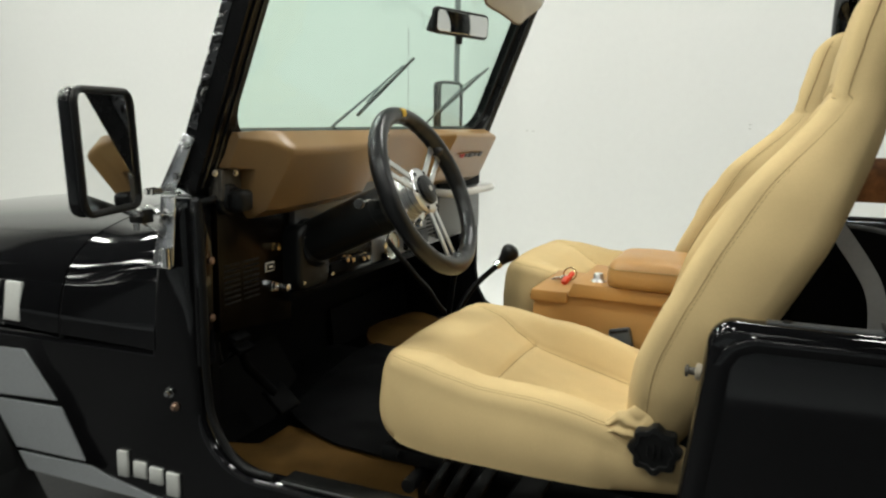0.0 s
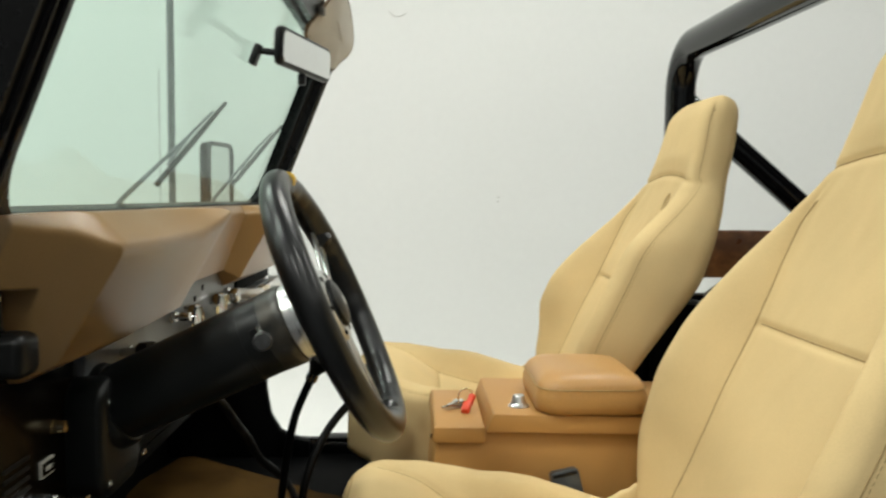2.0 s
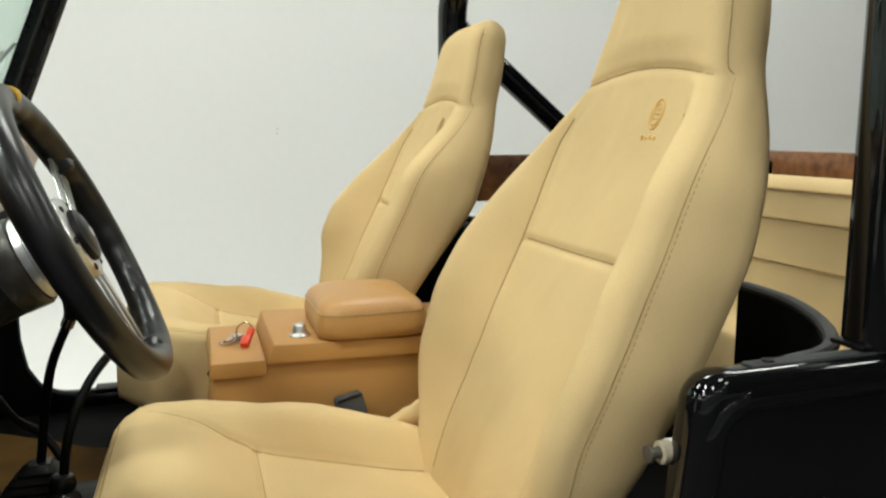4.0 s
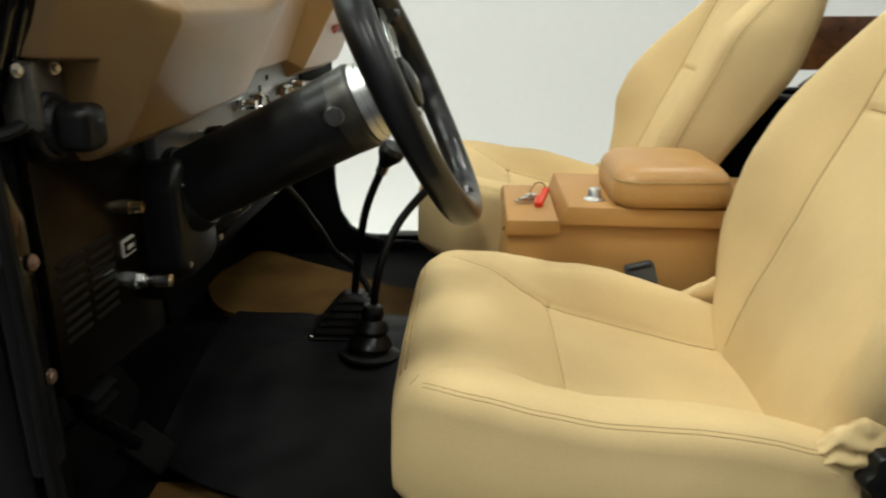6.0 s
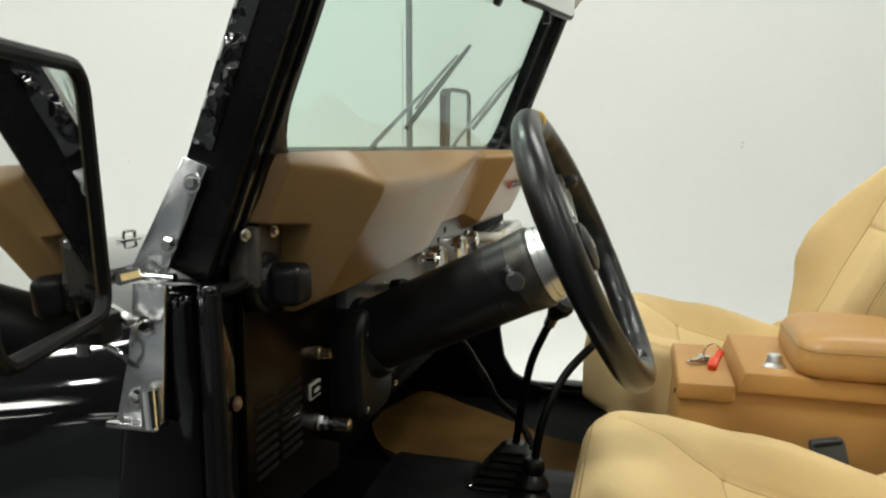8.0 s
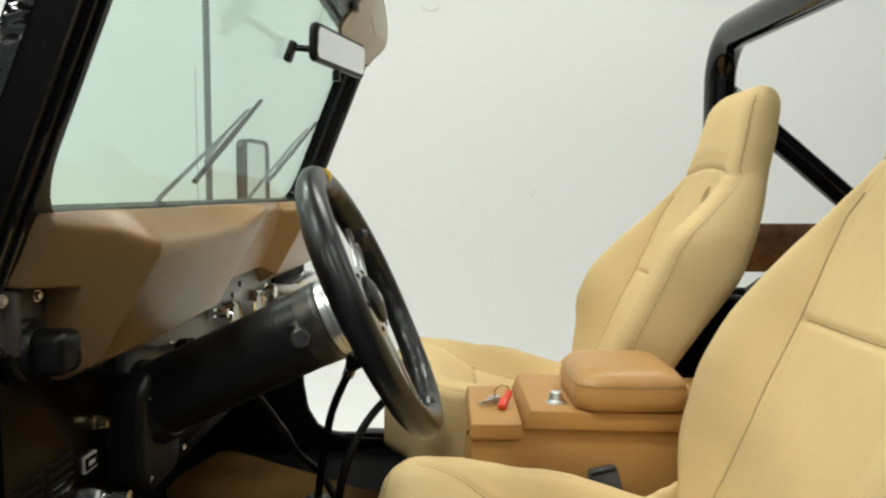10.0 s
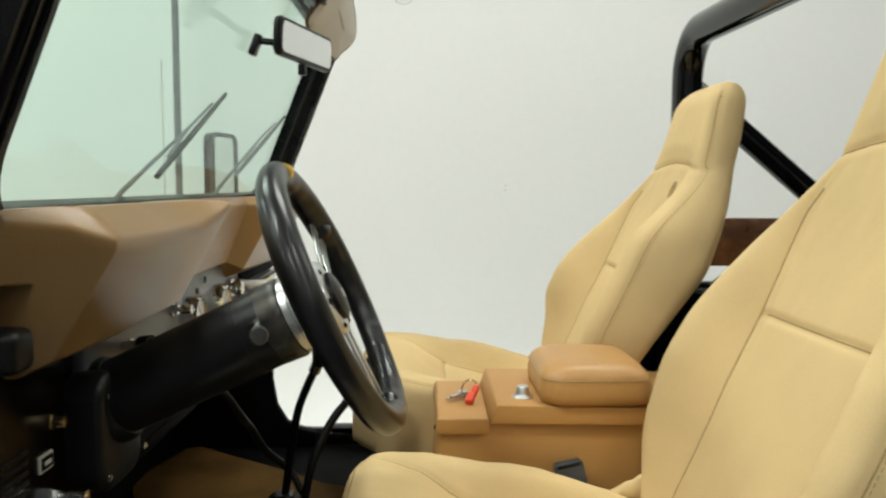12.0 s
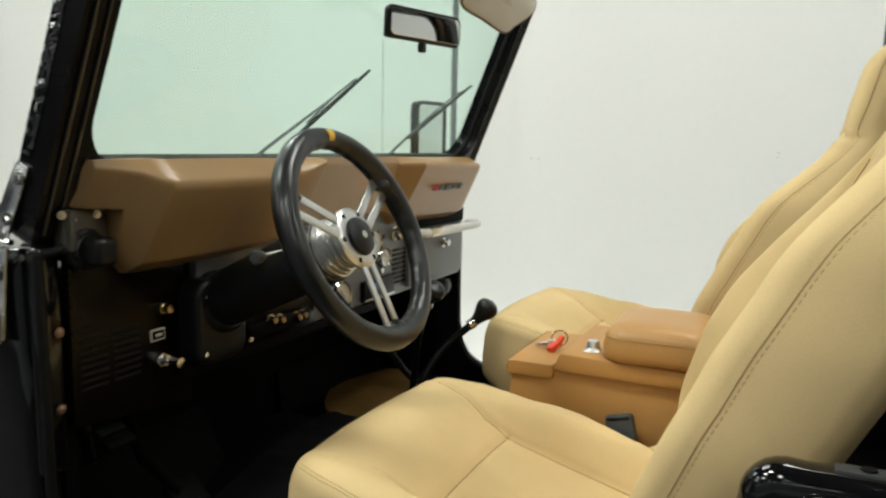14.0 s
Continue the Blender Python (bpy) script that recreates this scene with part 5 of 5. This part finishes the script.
def seat(y0, side, label, grp, shift=0.0, lift=0.0, drop=0.0, thin=0.0, lean=0.0, outer=-0.018):
    """A high-back bucket seat; side -1: its outer flank is towards smaller y."""
    e = thing("bucket_seat", (0.6, y0, 0.515), label, "seat", grp)
    # cushion
    xs = np.concatenate([X0 + 0.055 * (1 - np.cos(np.linspace(0, math.pi / 2, 12))), np.arange(X0 + 0.0595, X1, 0.0048)])
    ys = np.concatenate([-1 + 0.2 * (1 - np.cos(np.linspace(0, math.pi / 2, 14))), np.linspace(-0.79, 0.79, 96), 1 - 0.2 * (1 - np.cos(np.linspace(math.pi / 2, 0, 14)))])
    rings = []
    for i, x in enumerate(xs):
        hw = hwc(x)
        top = [(x, y0 + t * hw, cushion_top(x, t * hw, side)) for t in ys]
        zl = 0.676 + 0.020 * max(0, 1 - (x - X0) / 0.10) ** 2
        bul = 0.008
        right = [(x, y0 + hw + bul * math.sin(math.pi * k / 7), top[-1][2] + (zl - top[-1][2]) * k / 7) for k in range(1, 8)]
        bot = [(x, y0 + hw * (1 - k / 6), zl - 0.01) for k in range(1, 12)]
        left = [(x, y0 - hw - bul * math.sin(math.pi * k / 7), top[0][2] + (zl - top[0][2]) * k / 7) for k in range(7, 0, -1)]
        rings.append([(a, b, c + lift + 0.35 * lean * max(0.0, a - 0.38)) for a, b, c in top + right + bot + left])
    part("cushion", loft(rings), "seat", e, "tan fabric seat cushion", 60)
    sm = None
    for s in (-1, 1):
        sm = tube([(x, y0 + s * (0.160 + max(0, 0.44 - x) * 0.35), cushion_top(x, 0.160 + max(0, 0.44 - x) * 0.35) + 0.0006) for x in np.arange(0.300, 0.85, 0.009)], 0.0010, 6, sm)
        for off in (0.020, 0.027):
            sm = tube([(x, y0 + s * (hwc(x) - off * 0.55), cushion_top(x, s * (hwc(x) - off * 0.55), side) - 0.0002) for x in np.arange(0.315, 0.80, 0.012)], 0.0006, 6, sm)
    sm = tube([(0.484, y0 + d, cushion_top(0.484, d) + 0.0006) for d in np.arange(-0.158, 0.1585, 0.008)], 0.0010, 6, sm)
    for xo in (0.286, 0.292):
        sm = tube([(xo, y0 + d, cushion_top(xo, d) + 0.0006) for d in np.arange(-0.18, 0.1805, 0.010)], 0.0012, 6, sm)
    for v in sm.verts:
        v.co.z += lift + 0.35 * lean * max(0.0, v.co.x - 0.38)
    part("cushion_seam", sm, "thread", e)
    # backrest
    zs = np.concatenate([np.arange(0.70, ZT - 0.02, 0.0048), ZT - 0.02 + 0.02 * np.sin(np.linspace(0.02, math.pi / 2 - 0.03, 12))])
    rings = []
    for z in zs:
        s = top_shrink(z)
        hw = hwb(z) * (0.68 + 0.32 * s)
        xm = (xp(z) + xb(z)) / 2
        back = xm + (xb(z) - thin * step01((1.14 - z) / 0.22) - xm) * s
        r = min(0.045, 0.4 * (back - xm))
        front = [(back_front(z, t * hw, side, outer), y0 + t * hw, z) for t in ys]
        xe, xl = front[-1][0], front[0][0]
        rside = [(xe + (back - r - xe) * k / 6, y0 + hw + 0.006 * math.sin(math.pi * k / 6), z) for k in range(1, 7)]
        rear = []
        for k in range(1, 24):
            t = 1 - 2 * k / 24
            d = hw - abs(t * hw)
            dx = (r - math.sqrt(max(0, r * r - (r - d) ** 2))) if d < r else 0
            rear.append((back - dx + 0.012 * (1 - t * t), y0 + t * hw, z))
        lside = [(xl + (back - r - xl) * k / 6, y0 - hw - 0.006 * math.sin(math.pi * k / 6), z) for k in range(6, 0, -1)]
        rings.append(front + rside + rear + lside)
    rings = [[(x - lean * max(0.0, 1.42 - z), y, z) for x, y, z in ring] for ring in rings]
    part("backrest", loft(rings), "seat", e, "tan fabric backrest with integral headrest", 60)
    sm = None
    for s in (-1, 1):
        pts = [(back_front(z, s * min(ypf(z), hwb(z) * 0.86 - 0.02), side, outer) - 0.0006, y0 + s * min(ypf(z), hwb(z) * 0.86 - 0.02), z) for z in np.arange(0.72, 1.29, 0.012)]
        sm = tube(pts, 0.0012, 6, sm)
        pts = []
        for z in np.arange(0.74, 1.515, 0.010):
            hw = hwb(z) * (0.68 + 0.32 * top_shrink(z))
            pts.append((back_front(z, s * hw, side, outer) + 0.005 * (z < 1.34), y0 + s * (hw + 0.0008), z))
        sm = tube(pts, 0.0009, 6, sm)
        zc_ = 1.497
        hw = hwb(zc_) * (0.68 + 0.32 * top_shrink(zc_))
        xa = back_front(zc_, hw)
        sm = tube([(xa + 0.006 * k, y0 + s * (hw + 0.0004 + 0.004 * math.sin(math.pi * k / 9)), zc_ - 0.001 * k) for k in range(9)], 0.0011, 6, sm)
        for z in np.arange(0.80, 1.33, 0.0078):
            ends = []
            for zz in (z, z + 0.0048):
                hw = hwb(zz)
                ends.append((back_front(zz, s * hw, side, outer) + 0.011, y0 + s * (hw + 0.0016), zz))
            sm = tube(ends, 0.0006, 5, sm)
    sm = tube([(back_front(1.090, d) - 0.0006, y0 + d, 1.090) for d in np.arange(-0.158, 0.1585, 0.008)], 0.0012, 6, sm)
    sm = tube([(back_front(1.352 - 0.022 * (d / 0.17) ** 2, d) - 0.0006, y0 + d, 1.352 - 0.022 * (d / 0.17) ** 2) for d in np.arange(-0.160, 0.1605, 0.008)], 0.0013, 6, sm)
    for v in sm.verts:
        v.co.x -= lean * max(0.0, 1.42 - v.co.z)
    part("backrest_seam", sm, "thread", e)
    # embroidered emblem in plain shapes
    cz, ye = 1.286, -0.080
    em = None
    for rad in (0.0135, 0.0095):
        em = tube([(back_front(cz + 1.5 * rad * math.sin(t), ye + rad * math.cos(t)) - 0.0003, y0 + ye + rad * math.cos(t), cz + 1.5 * rad * math.sin(t)) for t in [2 * math.pi * k / 28 for k in range(28)]], 0.0017, 6, em, closed=True)
    for dz in (-0.006, 0.0, 0.006):
        box((back_front(cz + dz, ye), y0 + ye, cz + dz), (0.002, 0.012, 0.0042), 0.0008, bm=em)
    for k in range(4):
        q = ye + 0.010 * (k - 1.5)
        box((back_front(cz - 0.033, q), y0 + q, cz - 0.033), (0.002, 0.007, 0.007 + 0.003 * (k % 2)), 0.0008, bm=em)
    for v in em.verts:
        v.co.x -= lean * max(0.0, 1.42 - v.co.z)
    part("emblem", em, "embroid" if side < 0 else "thread", e, "embroidered emblem")
    # crumpled cover between cushion and backrest
    for s in (-1, 1):
        rings = []
        k1 = 1.0 if s == side else 0.55
        for i in range(41):
            a = i / 40
            x = 0.716 + 0.098 * a
            mid = 0.770 + 0.020 * a + lift * (1 - a)
            zt = mid + k1 * (0.040 * math.sin(math.pi * min(0.985, 0.04 + 0.62 * a + 0.33 * a ** 4)) ** 0.8) + 0.004 * noise.noise(Vector((a * 7, s, 1.0)))
            zb = mid - k1 * 0.046 * math.sin(math.pi * min(0.985, 0.03 + 0.66 * a + 0.30 * a ** 4))
            ring = []
            for k in range(25):
                u = k / 24
                w = math.sin(math.pi * u) ** 0.6
                rid = abs(math.sin(math.pi * (3.4 * u + 1.6 * a + 1.3 * noise.noise(Vector((a * 3, u * 2, s * 4.0))))))
                ring.append((x, y0 + s * (0.244 + w * (0.008 + 0.010 * rid ** 1.5 * math.sin(math.pi * min(1, a + 0.1)))), zb + (zt - zb) * u))
            ring += [(x, y0 + s * 0.235, zt - 0.004), (x, y0 + s * 0.235, zb + 0.004)]
            rings.append(ring)
        part("cover_fold", loft(rings), "seat", e, "gathered fabric fold", 75)
    # recliner knob on the outer flank
    ky = y0 + side * 0.243
    KX, KZ = 0.817, 0.761
    kb = lathe((KX, ky, KZ), (0, side, 0), [(0, 0.020), (0.006, 0.034), (0.010, 0.041), (0.024, 0.041), (0.029, 0.038), (0.030, 0.029), (0.027, 0.027), (0.0275, 0.001)], 80, lobes=8, depth=0.085)
    kn = part("recliner_knob", kb, "plastic", e, "black lobed plastic recliner knob")
    for k in (-1, 0, 1):
        part("grip_rib", box((KX + 0.010 * k, ky + side * 0.030, KZ), (0.003, 0.004, 0.026 - abs(k) * 0.006), 0.001), "plastic", kn)
    part("knob_shaft", tube([(KX, y0 + side * 0.22, KZ), (KX, ky, KZ)], 0.016, 14), "satin", e)
    # base: two slotted rails and a riser
    part("riser", prism([(0.36, 0.515), (0.86, 0.515), (0.84, 0.672), (0.34, 0.672)], "y", y0 - 0.20, y0 + 0.20, 0.006), "satin", e, "black steel seat riser")
    for s in (-1, 1):
        part("rail", box((0.58, y0 + s * 0.215, 0.640), (0.58, 0.028, 0.030), 0.004), "satin", e, "black seat slide rail")
        part("bracket", prism([(0.72, 0.62), (0.88, 0.62), (0.90, 0.80), (0.84, 0.86), (0.78, 0.78)], "y", y0 + s * 0.215 - 0.004, y0 + s * 0.215 + 0.004, 0.001), "satin", e)
    part("cross_tube", tube([(0.372, y0 - 0.275, 0.606), (0.372, y0 + 0.275, 0.606)], 0.014, 16), "boot", e, "black cross tube of the seat frame")
    for k, (xk, wide) in enumerate(((0.395, 0.020), (0.432, 0.022), (0.472, 0.030), (0.545, 0.060))):
        part("track_rib", prism([(xk, 0.585), (xk + wide, 0.585), (xk + wide + 0.040, 0.664), (xk + 0.040, 0.664)], "y", min(y0 + side * 0.200, y0 + side * (0.258 - 0.006 * k)), max(y0 + side * 0.200, y0 + side * (0.258 - 0.006 * k)), 0.007, 3), "boot", e)
    part("slide_lever", tube([(0.33, y0 + side * 0.12, 0.655), (0.30, y0 + side * 0.20, 0.650), (0.34, y0 + side * 0.245, 0.648)], 0.006, 10), "satin", e)
    e.matrix_world = Matrix.Translation((0.6 + shift, y0, 0.515 - drop))
    return e


seat(0.360, -1, "tan high-back bucket seat with black recliner knob behind the steering wheel", "front bucket seats")
seat(1.205, 1, "tan high-back bucket seat on the passenger side of the console", "front bucket seats", -0.032, 0.046, 0.010, 0.030, 0.040, 0.026)

# ---------------------------------------------------------------- rear of the tub
rs = thing("rear_bench", (1.75, 0.76, 0.56), "tan padded rear bench seat with horizontal seams", "bench seat")


prof = [(1.62, 0.57), (1.60, 0.76), (1.615, 0.80), (1.68, 0.815), (1.70, 0.86), (1.725, 1.00), (1.742, 1.10), (1.75, 1.135), (1.775, 1.155), (1.82, 1.155), (1.85, 1.13), (1.86, 1.0), (1.84, 0.62)]
prof = [(p.x, p.z) for p in smooth_path([(x, 0, z) for x, z in prof], 5, closed=True)]
ringsb = []
for y, k in ((0.30, 0.90), (0.305, 0.96), (0.32, 1.0), (0.76, 1.0), (1.20, 1.0), (1.215, 0.96), (1.22, 0.90)):
    ringsb.append([(1.74 + (x - 1.74) * k, y, 0.9 + (z - 0.9) * k) for x, z in prof])
part("cushion", loft(ringsb), "seat", rs, "", 60)
sm = None
for xx, zz in ((1.734, 1.060), (1.716, 0.960), (1.748, 1.128)):
    sm = tube([(xx - 0.006, y, zz) for y in (0.31, 0.5, 0.76, 1.0, 1.21)], 0.003, 6, sm)
part("seam", sm, "thread", rs)
part("latch", box((1.45, 0.56, 0.945), (0.05, 0.05, 0.035), 0.008), "seat", rs, "cream plastic latch")
part("latch_arm", tube([(1.46, 0.56, 0.93), (1.60, 0.56, 0.80)], 0.012, 10), "satin", rs)

rb_ = thing("roll_bar", (1.10, 0.76, 0.56), "thick black tubular roll bar behind the front seats", "roll bar")
YB, RB = 1.480, 0.041
XP, XD = 1.122, 1.165
hoop = [(XP, YB, 1.02), (XP, YB, 1.30), (XP, YB, 1.55)] + [(XP, YB - 0.12 + 0.12 * math.cos(a), 1.575 + 0.12 * math.sin(a)) for a in [radians(t) for t in range(0, 91, 9)]]
hoop += [(XD, 1.52 - y, z) for x, y, z in reversed(hoop)]
part("hoop", tube(hoop, RB, 20), "paint", rb_)
for x, y in ((XP, YB), (XD, 1.52 - YB)):
    part("brace", tube([(x + 0.022, y, 1.547), (x + 0.295, y, 1.318), (x + 0.64, y, 1.03)], 0.033, 18), "paint", rb_)
    part("foot_plate", box((x, y, 1.0205), (0.10, 0.048, 0.006), 0.002), "satin", rb_)
    part("brace_foot", box((x + 0.65, y, 1.0205), (0.10, 0.048, 0.006), 0.002), "satin", rb_)
for y in (0.145, 1.375):
    part("wheel_house", box((1.66, y, 0.77), (0.60, 0.18, 0.42), 0.03), "satin", car, "black inner wheel housing")

belt = thing("seat_belt", (1.25, 1.12, 0.56), "grey webbing seat belt behind the passenger seat", "seat belt")
run = smooth_path([(1.085, 0, 1.075), (1.119, 0, 1.030), (1.150, 0, 0.988), (1.194, 0, 0.925), (1.225, 0, 0.868), (1.240, 0, 0.800), (1.243, 0, 0.70)], 4)
wb = []
for i, q in enumerate(run):
    d = (run[min(i + 1, len(run) - 1)] - run[max(i - 1, 0)]).normalized()
    across = Vector((-d.z, 0, d.x)) * 0.023
    wb.append([q + across + Vector((0, 1.119, 0)), q - across + Vector((0, 1.119, 0)), q - across + Vector((0, 1.121, 0)), q + across + Vector((0, 1.121, 0))])
part("webbing", loft(wb), "webbing", belt, "", 0)
part("retractor", box((1.245, 1.12, 0.635), (0.07, 0.055, 0.15), 0.008), "trim", belt, "dark grey belt retractor")

bd = thing("side_board", (1.7, 1.50, 1.02), "varnished reddish wooden board along the top of the tub side", "wooden board")
part("board", box((1.66, 1.50, 1.130), (0.94, 0.026, 0.135), 0.004), "wood", bd)
for x in (1.55, 1.80, 2.02):
    part("post", box((x, 1.485, 1.09), (0.03, 0.012, 0.16), 0.002), "satin", bd)
    for z in (1.10, 1.16):
        part("bolt", bolt((x, 1.479, z), (0, -1, 0), 0.008, 0.008), "satin", bd)
tb = thing("tail_board", (2.09, 0.76, 1.02), "varnished reddish wooden board across the tailgate", "wooden board")
part("board", box((2.09, 0.76, 1.150), (0.026, 1.36, 0.115), 0.004), "wood", tb)
for y in (0.25, 0.80, 1.30):
    part("post", box((2.072, y, 1.09), (0.012, 0.03, 0.17), 0.002), "satin", tb)
    for z in (1.125, 1.175):
        part("bolt", bolt((2.066, y, z), (-1, 0, 0), 0.010, 0.010), "satin", tb)
